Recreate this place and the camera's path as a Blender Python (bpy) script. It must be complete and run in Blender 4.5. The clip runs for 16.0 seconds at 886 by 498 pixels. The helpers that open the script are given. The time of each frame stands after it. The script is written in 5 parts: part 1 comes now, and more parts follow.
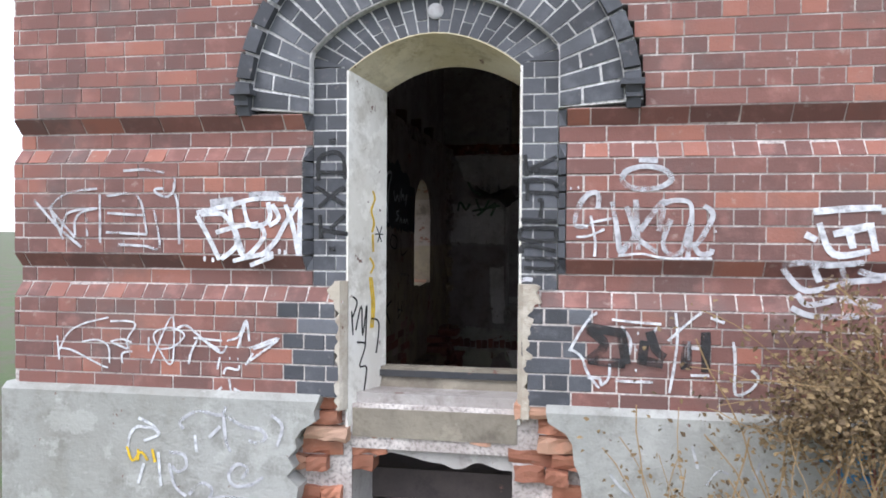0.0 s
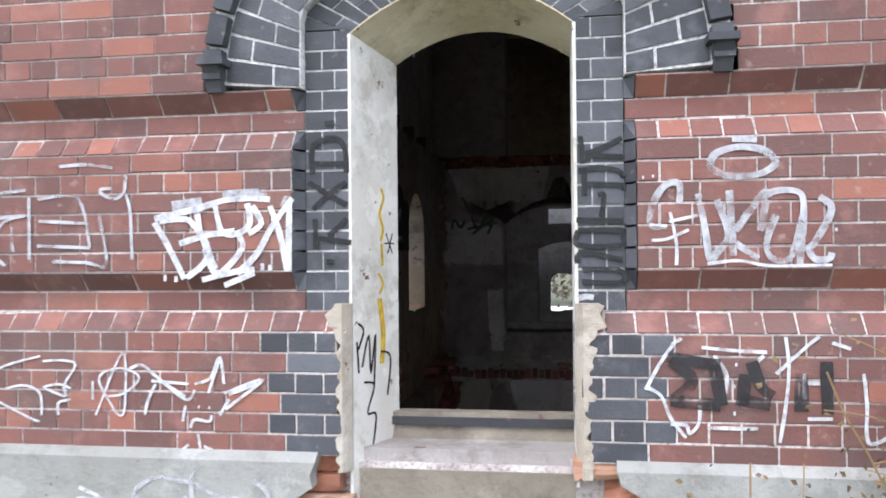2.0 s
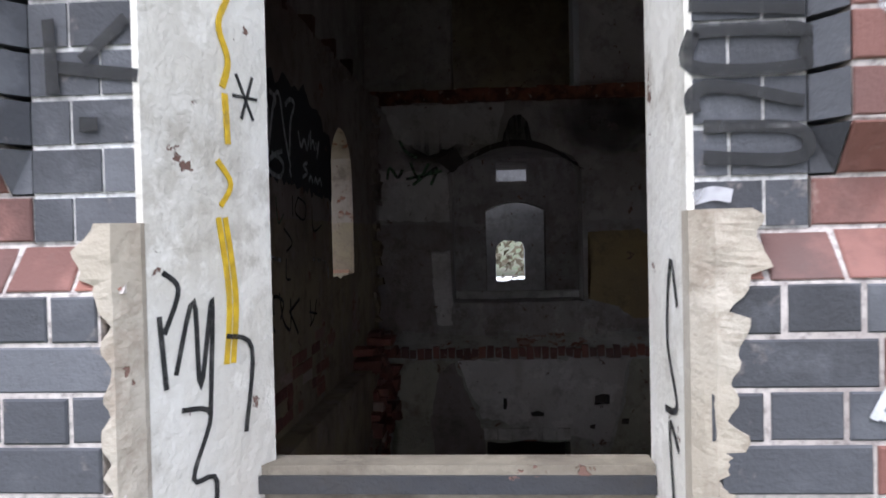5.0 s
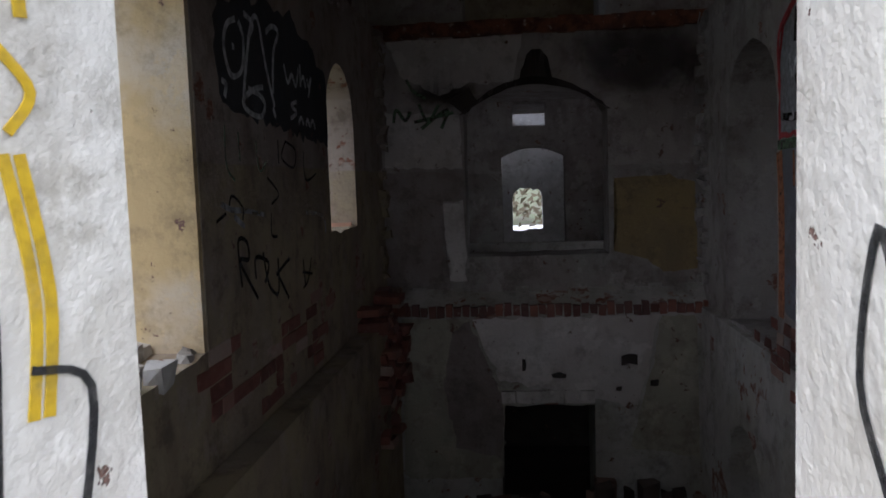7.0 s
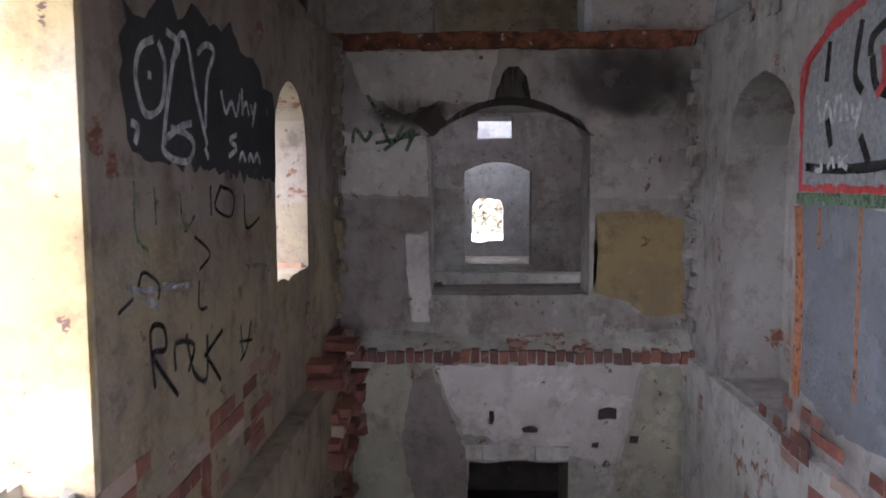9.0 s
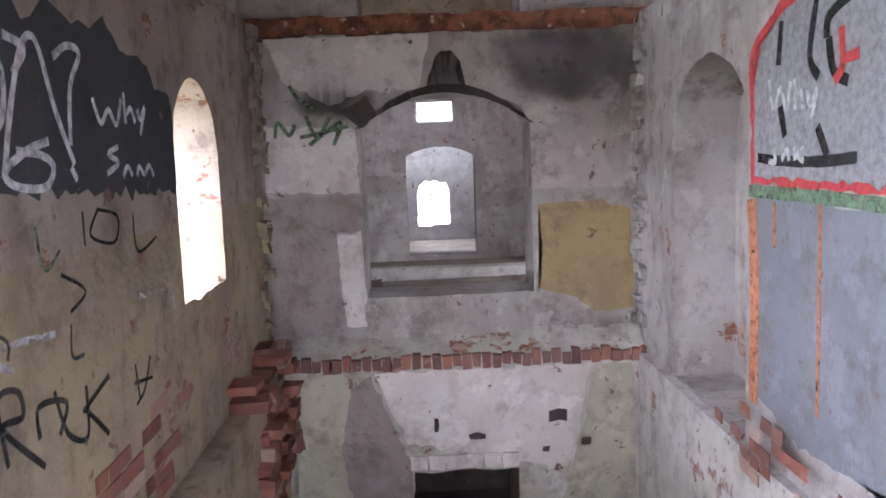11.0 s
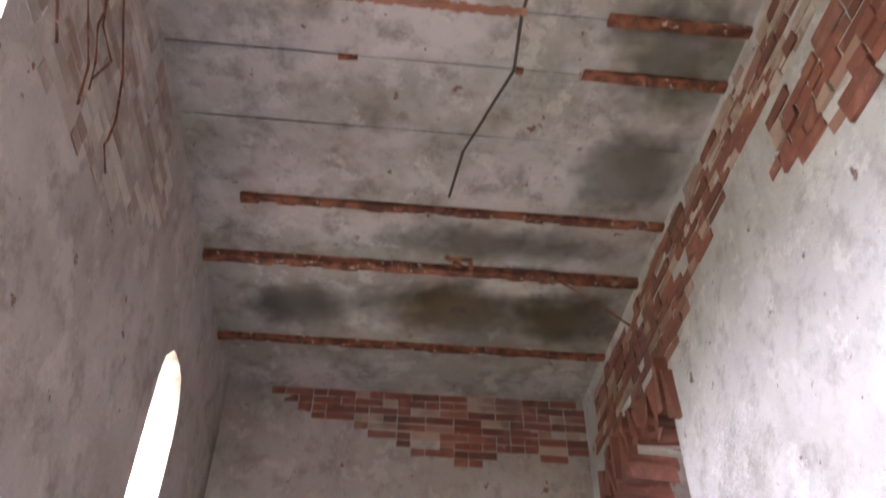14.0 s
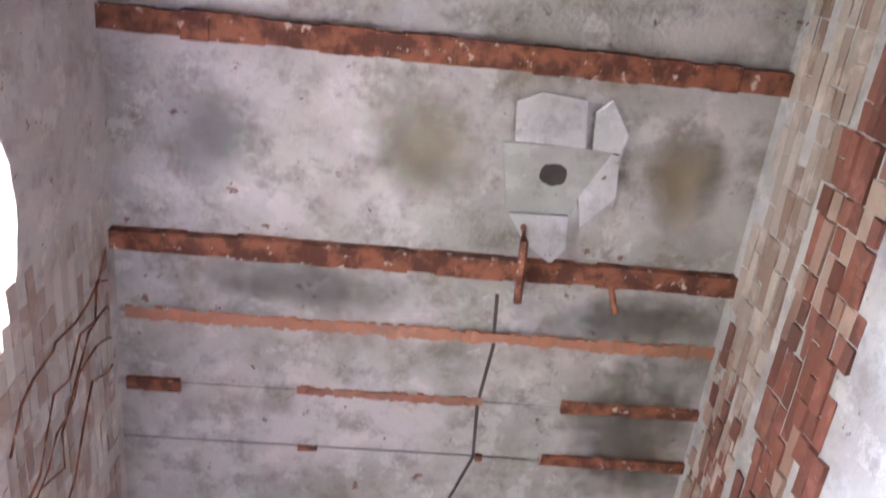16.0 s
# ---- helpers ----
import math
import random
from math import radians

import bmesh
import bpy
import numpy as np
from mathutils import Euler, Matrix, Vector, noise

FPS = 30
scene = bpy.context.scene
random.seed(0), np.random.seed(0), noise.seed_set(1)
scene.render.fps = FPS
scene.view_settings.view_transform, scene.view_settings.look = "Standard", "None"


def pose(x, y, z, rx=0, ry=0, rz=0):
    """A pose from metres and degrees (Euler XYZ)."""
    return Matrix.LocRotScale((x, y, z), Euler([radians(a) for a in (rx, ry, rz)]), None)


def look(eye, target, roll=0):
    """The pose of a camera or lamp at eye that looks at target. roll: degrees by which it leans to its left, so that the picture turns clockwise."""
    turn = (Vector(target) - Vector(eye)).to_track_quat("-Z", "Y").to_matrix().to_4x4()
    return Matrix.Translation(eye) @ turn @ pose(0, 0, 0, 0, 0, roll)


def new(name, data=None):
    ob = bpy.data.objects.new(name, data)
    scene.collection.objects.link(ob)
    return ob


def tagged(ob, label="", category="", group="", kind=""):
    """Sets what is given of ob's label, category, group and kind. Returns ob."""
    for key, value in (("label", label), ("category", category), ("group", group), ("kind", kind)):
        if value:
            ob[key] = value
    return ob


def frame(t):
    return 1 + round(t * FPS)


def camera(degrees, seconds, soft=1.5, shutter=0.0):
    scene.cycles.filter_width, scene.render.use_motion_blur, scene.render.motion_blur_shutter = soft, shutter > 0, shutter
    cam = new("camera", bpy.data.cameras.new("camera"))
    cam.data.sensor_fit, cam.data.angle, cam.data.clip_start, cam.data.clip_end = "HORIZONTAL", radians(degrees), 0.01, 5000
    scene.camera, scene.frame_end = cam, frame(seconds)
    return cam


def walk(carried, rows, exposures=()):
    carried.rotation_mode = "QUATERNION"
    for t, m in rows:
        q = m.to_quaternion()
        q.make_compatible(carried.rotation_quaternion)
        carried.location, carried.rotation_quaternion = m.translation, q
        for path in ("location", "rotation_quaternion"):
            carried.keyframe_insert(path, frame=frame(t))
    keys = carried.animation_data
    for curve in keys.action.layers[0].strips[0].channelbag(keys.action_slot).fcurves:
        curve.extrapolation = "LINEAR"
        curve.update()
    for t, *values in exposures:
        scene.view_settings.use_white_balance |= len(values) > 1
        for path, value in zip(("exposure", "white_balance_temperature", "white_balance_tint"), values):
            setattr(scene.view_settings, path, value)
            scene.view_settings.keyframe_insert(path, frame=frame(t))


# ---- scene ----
cam = camera(58.0, 16.0, soft=1.7, shutter=0.4)
PATH = [
    (0.0, 0.729, -3.778, 1.570, -1.17, 10.34, -0.37),
    (0.5, 0.562, -3.666, 1.548, -0.44, 9.39, -0.02),
    (1.0, 0.441, -3.514, 1.528, -0.11, 9.29, 0.11),
    (1.5, 0.381, -3.254, 1.509, 0.32, 9.31, 0.48),
    (2.0, 0.369, -2.957, 1.496, 0.70, 8.66, 0.52),
    (2.5, 0.238, -2.653, 1.434, 1.97, 5.36, 0.48),
    (3.0, 0.215, -2.340, 1.379, 2.85, 4.34, 0.33),
    (3.5, 0.205, -2.019, 1.359, 2.32, 3.90, 0.38),
    (4.0, 0.160, -1.731, 1.339, 1.79, 3.23, 0.52),
    (6.5, 0.118, -0.676, 1.283, -4.99, 5.79, 2.61),
    (7.0, 0.115, -0.565, 1.300, -4.81, 5.26, 1.95),
    (7.5, 0.040, -0.440, 1.360, -5.64, 2.76, 2.32),
    (8.0, -0.030, -0.320, 1.430, -7.61, 1.28, 1.08),
    (8.2, -0.046, -0.278, 1.445, -7.33, 1.72, 0.48),
    (8.5, -0.046, -0.150, 1.500, -7.12, 2.37, 0.90),
    (9.0, -0.038, 0.240, 1.595, -5.27, 1.95, 0.20),
    (9.2, -0.034, 0.367, 1.614, -5.10, 1.13, 0.52),
    (11.3, 0.097, 0.800, 1.782, -7.14, -2.10, 2.04),
    (11.5, 0.047, 0.874, 1.830, -4.62, -2.57, 1.82),
    (12.0, 0.046, 0.869, 1.944, 5.14, -2.87, 1.35),
    (12.5, 0.066, 0.826, 2.035, 14.47, -3.12, 0.19),
    (13.0, 0.074, 0.804, 2.067, 23.82, -3.90, -0.45),
    (13.5, 0.062, 0.779, 2.017, 33.30, -4.85, -0.36),
    (14.0, 0.052, 0.758, 2.006, 41.52, -5.80, -0.20),
    (14.5, 0.131, 0.768, 2.015, 48.55, -5.90, -0.18),
    (15.0, 0.131, 0.716, 2.017, 55.02, -6.28, 0.33),
    (15.5, 0.118, 0.647, 2.020, 60.94, -6.81, 0.71),
    (16.0, 0.078, 0.575, 2.062, 66.62, -6.08, 2.48),
]
EXPOSURES = [(0.0, 1.08, 6000, 12), (0.5, 0.80, 6000, 12), (1.0, 0.62, 6000, 13), (1.5, 0.95, 6000, 12), (2.0, 1.25, 6000, 13), (4.0, 1.25, 5950, 14), (6.3, 1.2, 6000, 14), (7.0, 1.25, 6000, 14), (7.6, 2.05, 6050, 16), (8.2, 3.1, 6050, 16), (9.2, 3.8, 6000, 18), (11.3, 5.2, 6050, 20), (12.5, 5.9, 6300, 22), (13.5, 5.95, 6600, 26), (14.5, 6.4, 6200, 24), (15.2, 6.6, 5950, 26), (16.0, 6.7, 5800, 27)]
walk(cam, [(t, pose(x, y, z, 90 + pitch, roll, yaw)) for t, x, y, z, pitch, yaw, roll in PATH], EXPOSURES)

# ---- world and light: overcast sky ----
world = bpy.data.worlds.new("overcast_sky")
scene.world = world
world.use_nodes = True
wn, wl = world.node_tree.nodes, world.node_tree.links
sky = wn.new("ShaderNodeTexSky")
sky.sky_type, sky.sun_disc = "NISHITA", False
sky.sun_elevation, sky.sun_rotation = radians(50), radians(200)
sky.air_density, sky.dust_density = 1.0, 4.0
haze = wn.new("ShaderNodeMix")
haze.data_type = "RGBA"
haze.inputs["Factor"].default_value = 0.75
haze.inputs["B"].default_value = (9.0, 9.3, 9.8, 1)
wl.new(sky.outputs["Color"], haze.inputs["A"])
wl.new(haze.outputs["Result"], wn["Background"].inputs["Color"])
wn["Background"].inputs["Strength"].default_value = 0.13
sun = new("sun", bpy.data.lights.new("sun", "SUN"))
sun.data.energy, sun.data.angle, sun.data.color = 0.7, radians(25), (1.0, 0.97, 0.93)
sun.matrix_world = look((-3, -8, 12), (0, 0, 0))


# ---- materials ----
def mat(name, base, rough=0.85, metal=0.0):
    m = bpy.data.materials.new(name)
    m.use_nodes = True
    b = m.node_tree.nodes["Principled BSDF"]
    b.inputs["Base Color"].default_value = (*base, 1)
    b.inputs["Roughness"].default_value = rough
    b.inputs["Metallic"].default_value = metal
    return m


class Net:
    """A short way to write a node material over world-space position."""

    def __init__(self, name, rough=0.85, metal=0.0):
        self.m = mat(name, (0.5, 0.5, 0.5), rough, metal)
        self.n, self.l = self.m.node_tree.nodes, self.m.node_tree.links
        self.b = self.n["Principled BSDF"]
        self.pos = self.n.new("ShaderNodeNewGeometry").outputs["Position"]

    def noise(self, scale, detail=4.0, stretch=(1, 1, 1), rough=0.6, shift=0.0):
        mp = self.n.new("ShaderNodeMapping")
        mp.inputs["Scale"].default_value = stretch
        mp.inputs["Location"].default_value = (shift, shift * 1.7, shift * 0.6)
        self.l.new(self.pos, mp.inputs["Vector"])
        t = self.n.new("ShaderNodeTexNoise")
        t.inputs["Scale"].default_value, t.inputs["Detail"].default_value, t.inputs["Roughness"].default_value = scale, detail, rough
        self.l.new(mp.outputs["Vector"], t.inputs["Vector"])
        return t.outputs["Fac"]

    def ramp(self, fac, lo, hi):
        r = self.n.new("ShaderNodeMapRange")
        r.interpolation_type = "SMOOTHSTEP"
        r.inputs["From Min"].default_value, r.inputs["From Max"].default_value = lo, hi
        self.l.new(fac, r.inputs["Value"])
        return r.outputs["Result"]

    def math(self, op, a, b):
        q = self.n.new("ShaderNodeMath")
        q.operation = op
        for k, v in enumerate((a, b)):
            if isinstance(v, (int, float)):
                q.inputs[k].default_value = v
            else:
                self.l.new(v, q.inputs[k])
        return q.outputs[0]

    def axis(self, k):
        s = self.n.new("ShaderNodeSeparateXYZ")
        self.l.new(self.pos, s.inputs[0])
        return s.outputs[k]

    def mix(self, fac, a, b):
        q = self.n.new("ShaderNodeMix")
        q.data_type = "RGBA"
        for key, v in (("Factor", fac), ("A", a), ("B", b)):
            if isinstance(v, tuple):
                q.inputs[key].default_value = (*v, 1)
            elif isinstance(v, (int, float)):
                q.inputs[key].default_value = v
            else:
                self.l.new(v, q.inputs[key])
        return q.outputs["Result"]

    def island(self):
        return self.n["Geometry"].outputs["Random Per Island"]

    def each(self):
        return self.n.new("ShaderNodeObjectInfo").outputs["Random"]

    def done(self, colour, height=None, strength=0.3, distance=0.01, rough=None):
        self.l.new(colour, self.b.inputs["Base Color"])
        if rough is not None:
            self.l.new(rough, self.b.inputs["Roughness"])
        if height is not None:
            bp = self.n.new("ShaderNodeBump")
            bp.inputs["Strength"].default_value, bp.inputs["Distance"].default_value = strength, distance
            self.l.new(height, bp.inputs["Height"])
            self.l.new(bp.outputs["Normal"], self.b.inputs["Normal"])
        return self.m


def brick_mat(name, dark, mid, pale, soot, joined=False):
    k = Net(name, 0.8)
    r = k.island() if joined else k.each()
    c = k.mix(k.ramp(r, 0.0, 0.6), dark, mid)
    c = k.mix(k.ramp(r, 0.7, 1.0), c, pale)
    c = k.mix(k.math("MULTIPLY", k.ramp(k.noise(2.2, 3), 0.45, 0.75), 0.7), c, soot)
    c = k.mix(k.math("MULTIPLY", k.ramp(k.noise(45, 4), 0.55, 0.8), 0.35), c, soot)
    c = k.mix(k.math("MULTIPLY", k.ramp(k.noise(18, 5, shift=4), 0.62, 0.75), 0.3), c, (0.5, 0.42, 0.38))
    c = k.mix(k.math("MULTIPLY", k.ramp(k.noise(7, 6, shift=15), 0.5, 0.72), 0.45), c, tuple(min(1, 1.7 * q + 0.03) for q in mid))
    h = k.math("ADD", k.noise(120, 3), k.math("MULTIPLY", k.noise(28, 4), 1.5))
    return k.done(c, h, 0.45, 0.005)


RED = ((0.135, 0.068, 0.060), (0.200, 0.088, 0.072), (0.31, 0.125, 0.088), (0.13, 0.095, 0.088))
BLK = ((0.050, 0.052, 0.060), (0.080, 0.083, 0.095), (0.13, 0.134, 0.15), (0.035, 0.035, 0.038))
brick_red = brick_mat("red_clinker", *RED)
brick_red_rest = brick_mat("red_clinker_rest", *RED, joined=True)
brick_black = brick_mat("blue_black_engobed_brick", *BLK)
brick_orange = brick_mat("broken_soft_brick", (0.22, 0.085, 0.05), (0.36, 0.15, 0.09), (0.46, 0.29, 0.20), (0.20, 0.13, 0.10))


def mortar_mat(name, low, high):
    k = Net(name, 0.95)
    c = k.mix(k.ramp(k.noise(3, 4), 0.35, 0.65), low, high)
    return k.done(k.mix(k.ramp(k.noise(60, 3), 0.4, 0.8), c, tuple(0.45 * q for q in low)), k.noise(90, 3), 0.5, 0.004)


mortar = mortar_mat("grey_lime_mortar", (0.40, 0.35, 0.33), (0.66, 0.61, 0.58))
mortar_white = mortar_mat("white_lime_mortar", (0.50, 0.48, 0.47), (0.78, 0.77, 0.76))


def plaster_mat(name, main, second, stain, bare=0.64, dado=None, dado_z=1.41, dado_second=None, brick=True, streak=0.5):
    """Old wall plaster: two tones, stains, peeled spots down to brick, and a painted dado where given."""
    k = Net(name, 0.92)
    c = k.mix(k.ramp(k.noise(1.3, 5), 0.38, 0.62), main, second)
    if dado:
        d = k.mix(k.ramp(k.noise(1.7, 5, shift=7), 0.42, 0.6), dado, dado_second or dado)
        z = k.math("ADD", k.axis(2), k.math("MULTIPLY", k.noise(6, 4, shift=2), 0.03))
        c = k.mix(k.ramp(z, dado_z + 0.01, dado_z + 0.02), d, c)
    c = k.mix(k.math("MULTIPLY", k.ramp(k.noise(2.6, 6, (1, 1, 0.35), shift=3), 0.5, 0.72), streak), c, stain)
    c = k.mix(k.math("MULTIPLY", k.ramp(k.noise(4.5, 8, rough=0.75), 0.47, 0.68), 0.6), c, tuple(0.7 * q for q in stain))
    c = k.mix(k.math("MULTIPLY", k.ramp(k.noise(0.8, 4, shift=13), 0.5, 0.7), 0.45), c, stain)
    c = k.mix(k.math("MULTIPLY", k.ramp(k.noise(3.7, 8, rough=0.7, shift=11), 0.55, 0.6), 0.4), c, tuple(min(1, 1.25 * q) for q in main))
    peel = k.noise(2.1, 7, rough=0.68, shift=5)
    h = k.noise(35, 5)
    if brick:
        bare_c = k.mix(k.ramp(k.noise(9, 4, (1, 1, 3)), 0.4, 0.6), (0.21, 0.085, 0.055), (0.34, 0.25, 0.21))
        edge = k.ramp(peel, bare, bare + 0.012)
        c = k.mix(edge, c, bare_c)
        h = k.math("SUBTRACT", h, k.math("MULTIPLY", edge, 1.6))
    chips = k.ramp(k.noise(8, 5, rough=0.7, shift=21), 0.655, 0.67)
    c = k.mix(chips, c, (0.17, 0.10, 0.08))
    h = k.math("SUBTRACT", h, chips)
    return k.done(c, h, 0.6, 0.012)


plaster_far = plaster_mat("stained_far_plaster", (0.425, 0.383, 0.365), (0.357, 0.315, 0.297), (0.170, 0.136, 0.123), 0.66, (0.306, 0.272, 0.255), 1.40, (0.357, 0.340, 0.315))
plaster_left = plaster_mat("sooty_left_plaster", (0.288, 0.234, 0.203), (0.351, 0.297, 0.255), (0.128, 0.090, 0.075), 0.62, (0.351, 0.288, 0.181), 1.41, (0.288, 0.234, 0.170))
plaster_right = plaster_mat("grey_right_plaster", (0.400, 0.376, 0.360), (0.336, 0.312, 0.296), (0.176, 0.136, 0.120), 0.62)
plaster_low = plaster_mat("cellar_plaster", (0.391, 0.374, 0.323), (0.510, 0.493, 0.468), (0.212, 0.178, 0.153), 0.60)
plaster_up = plaster_mat("upper_limewash", (0.442, 0.399, 0.374), (0.374, 0.332, 0.306), (0.255, 0.200, 0.170), 0.675, streak=0.35)
plaster_white = plaster_mat("white_limewash", (0.50, 0.50, 0.51), (0.42, 0.42, 0.435), (0.30, 0.27, 0.25), 0.69, streak=0.4)
plaster_reveal = plaster_mat("white_reveal_paint", (0.74, 0.72, 0.68), (0.66, 0.63, 0.57), (0.46, 0.41, 0.33), 0.74, brick=True, streak=0.3)
plaster_soffit = plaster_mat("yellowed_soffit_plaster", (0.62, 0.56, 0.42), (0.52, 0.44, 0.28), (0.34, 0.25, 0.15), 0.70, brick=False, streak=0.5)
plaster_yellow = plaster_mat("yellow_jamb_paint", (0.50, 0.38, 0.20), (0.60, 0.55, 0.47), (0.36, 0.27, 0.16), 0.72, streak=0.3)
plaster_beige = plaster_mat("beige_room_plaster", (0.414, 0.342, 0.234), (0.360, 0.297, 0.225), (0.234, 0.180, 0.135), 0.72)
plaster_ceiling = plaster_mat("damp_ceiling_plaster", (0.442, 0.416, 0.408), (0.306, 0.293, 0.268), (0.170, 0.153, 0.119), 0.9, brick=False, streak=0.65)
render_grey = plaster_mat("grey_cement_render", (0.36, 0.36, 0.34), (0.30, 0.30, 0.28), (0.22, 0.21, 0.18), 0.9, brick=False)
sill_stone = plaster_mat("worn_sill_screed", (0.27, 0.24, 0.19), (0.20, 0.175, 0.14), (0.12, 0.095, 0.075), 0.9, brick=False)
ochre = plaster_mat("ochre_paint", (0.34, 0.25, 0.12), (0.29, 0.22, 0.12), (0.20, 0.155, 0.10), 0.9, brick=False)
slate_paint = plaster_mat("slate_blue_paint", (0.20, 0.21, 0.24), (0.165, 0.175, 0.20), (0.15, 0.13, 0.115), 0.9, brick=False, streak=0.3)
# real soot, and the painted-in dark of cellar, holes and crack
soot_and_shade = plaster_mat("soot", (0.045, 0.036, 0.034), (0.07, 0.055, 0.05), (0.03, 0.025, 0.025), 0.9, brick=False)
black_panel = plaster_mat("black_sprayed_paint", (0.035, 0.037, 0.043), (0.05, 0.053, 0.06), (0.06, 0.055, 0.05), 0.9, brick=False)


def rust_mat():
    k = Net("flaking_rust", 0.85, 0.15)
    c = k.mix(k.ramp(k.noise(9, 5), 0.4, 0.62), (0.10, 0.035, 0.022), (0.26, 0.10, 0.055))
    c = k.mix(k.ramp(k.noise(16, 5, shift=8), 0.6, 0.68), c, (0.52, 0.40, 0.33))
    return k.done(c, k.noise(40, 4), 0.7, 0.01)


rust = rust_mat()


def rubble_mat():
    k = Net("rubble", 0.95)
    r = k.island()
    c = k.mix(k.ramp(r, 0.2, 0.6), (0.09, 0.07, 0.06), (0.2, 0.13, 0.1))
    c = k.mix(k.ramp(r, 0.8, 0.95), c, (0.4, 0.37, 0.34))
    return k.done(c, k.noise(30, 4), 0.5, 0.01)


rubble_m = rubble_mat()


def ground_mat():
    k = Net("weedy_ground", 0.95)
    c = k.mix(k.ramp(k.noise(1.2, 6), 0.4, 0.6), (0.10, 0.085, 0.06), (0.07, 0.10, 0.035))
    return k.done(c, k.noise(12, 6), 0.6, 0.04)


ground_m = ground_mat()


def spray(name, base, cover=0.3, scale=30):
    k = Net(name, 0.7)
    c = k.mix(k.ramp(k.noise(25, 4), 0.5, 0.7), base, tuple(0.72 * q + 0.02 for q in base))
    k.done(c)
    t = k.n.new("ShaderNodeBsdfTransparent")
    x = k.n.new("ShaderNodeMixShader")
    f = k.math("MINIMUM", k.math("ADD", 0.16 * min(1, cover * 1.6), k.math("MULTIPLY", k.ramp(k.noise(scale, 3, shift=9), 0.30, 0.85), cover)), 0.95)
    k.l.new(f, x.inputs[0])
    k.l.new(k.b.outputs[0], x.inputs[1])
    k.l.new(t.outputs[0], x.inputs[2])
    k.l.new(x.outputs[0], k.n["Material Output"].inputs["Surface"])
    return k.m


def blot(name, base, centre, radii, axis, strength=1.0, scale=5.0):
    """A soft-edged stain on a wall across axis: thick at its centre, fading out unevenly."""
    k = Net(name, 0.9)
    k.done(k.mix(k.ramp(k.noise(6, 5), 0.35, 0.65), base, tuple(0.6 * q for q in base)))
    d = None
    for i, (c, r) in zip([q for q in range(3) if q != axis], zip(centre, radii)):
        q = k.math("DIVIDE", k.math("SUBTRACT", k.axis(i), c), r)
        q = k.math("MULTIPLY", q, q)
        d = q if d is None else k.math("ADD", d, q)
    d = k.math("ADD", k.math("POWER", d, 0.5), k.math("MULTIPLY", k.math("SUBTRACT", k.noise(scale, 6, rough=0.65), 0.5), 1.1))
    cover = k.math("MULTIPLY", k.math("SUBTRACT", 1.0, k.ramp(d, 0.15, 0.95)), strength)
    x = k.n.new("ShaderNodeMixShader")
    k.l.new(cover, x.inputs[0])
    k.l.new(k.n.new("ShaderNodeBsdfTransparent").outputs[0], x.inputs[1])
    k.l.new(k.b.outputs[0], x.inputs[2])
    k.l.new(x.outputs[0], k.n["Material Output"].inputs["Surface"])
    return k.m


white_spray = spray("white_spray", (0.74, 0.75, 0.78), 0.65, 22)
chalk_spray = spray("faded_white_spray", (0.58, 0.58, 0.61), 1.15, 9)
black_spray = spray("black_spray", (0.02, 0.02, 0.022), 0.5)
black_mist = spray("black_spray_mist", (0.03, 0.028, 0.03), 1.0, 9)
yellow_spray = spray("yellow_spray", (0.72, 0.48, 0.02), 0.5)
red_spray = spray("red_spray", (0.62, 0.07, 0.08), 0.4)
blue_spray = spray("blue_spray", (0.06, 0.22, 0.42), 0.4)
orange_spray = spray("orange_spray", (0.48, 0.19, 0.09), 0.5)
green_spray = spray("green_spray", (0.16, 0.26, 0.16), 0.7)
grey_spray = spray("grey_spray", (0.34, 0.35, 0.37), 0.4)
dry_stem = mat("dry_stem", (0.30, 0.20, 0.10), 0.9)
stem_red = mat("red_bramble_stem", (0.20, 0.07, 0.05), 0.8)


def leaf_mat():
    k = Net("withered_leaf", 0.85)
    return k.done(k.mix(k.island(), (0.075, 0.048, 0.025), (0.24, 0.165, 0.08)))


leaf_m = leaf_mat()
far_foliage = mat("far_foliage", (0.10, 0.08, 0.05), 0.9)


# ---- building helpers ----
def part(name, bm, material, parent=None, label=""):
    me = bpy.data.meshes.new(name)
    bm.to_mesh(me)
    bm.free()
    me.materials.append(material)
    ob = new(name, me)
    ob.parent = parent
    return tagged(ob, label)


def prism(bm, poly, axis, a, b):
    """Extrudes a polygon given in the two other axes from a to b along axis (0, 1 or 2)."""
    def at(p, q):
        r = [p[0], p[1]]
        r.insert(axis, q)
        return bm.verts.new(r)
    lo, hi = [at(p, a) for p in poly], [at(p, b) for p in poly]
    n = len(poly)
    fs = [bm.faces.new(lo[::-1]), bm.faces.new(hi)]
    for i in range(n):
        fs.append(bm.faces.new((lo[i], lo[(i + 1) % n], hi[(i + 1) % n], hi[i])))
    bmesh.ops.recalc_face_normals(bm, faces=fs)


def box(bm, x0, x1, y0, y1, z0, z1):
    prism(bm, [(x0, y0), (x1, y0), (x1, y1), (x0, y1)], 2, z0, z1)


def rough_box(bm, x0, x1, y0, y1, z0, z1, amount, rng):
    v0 = len(bm.verts)
    box(bm, x0, x1, y0, y1, z0, z1)
    bm.verts.ensure_lookup_table()
    for v in bm.verts[v0:]:
        v.co += Vector([rng.uniform(-amount, amount) for _ in range(3)])


def ragged(u, seed, amount):
    return amount * (noise.noise(Vector((u * 3.1, seed, 0.3))) + 0.7 * noise.noise(Vector((u * 11.0, seed, 5.3))))


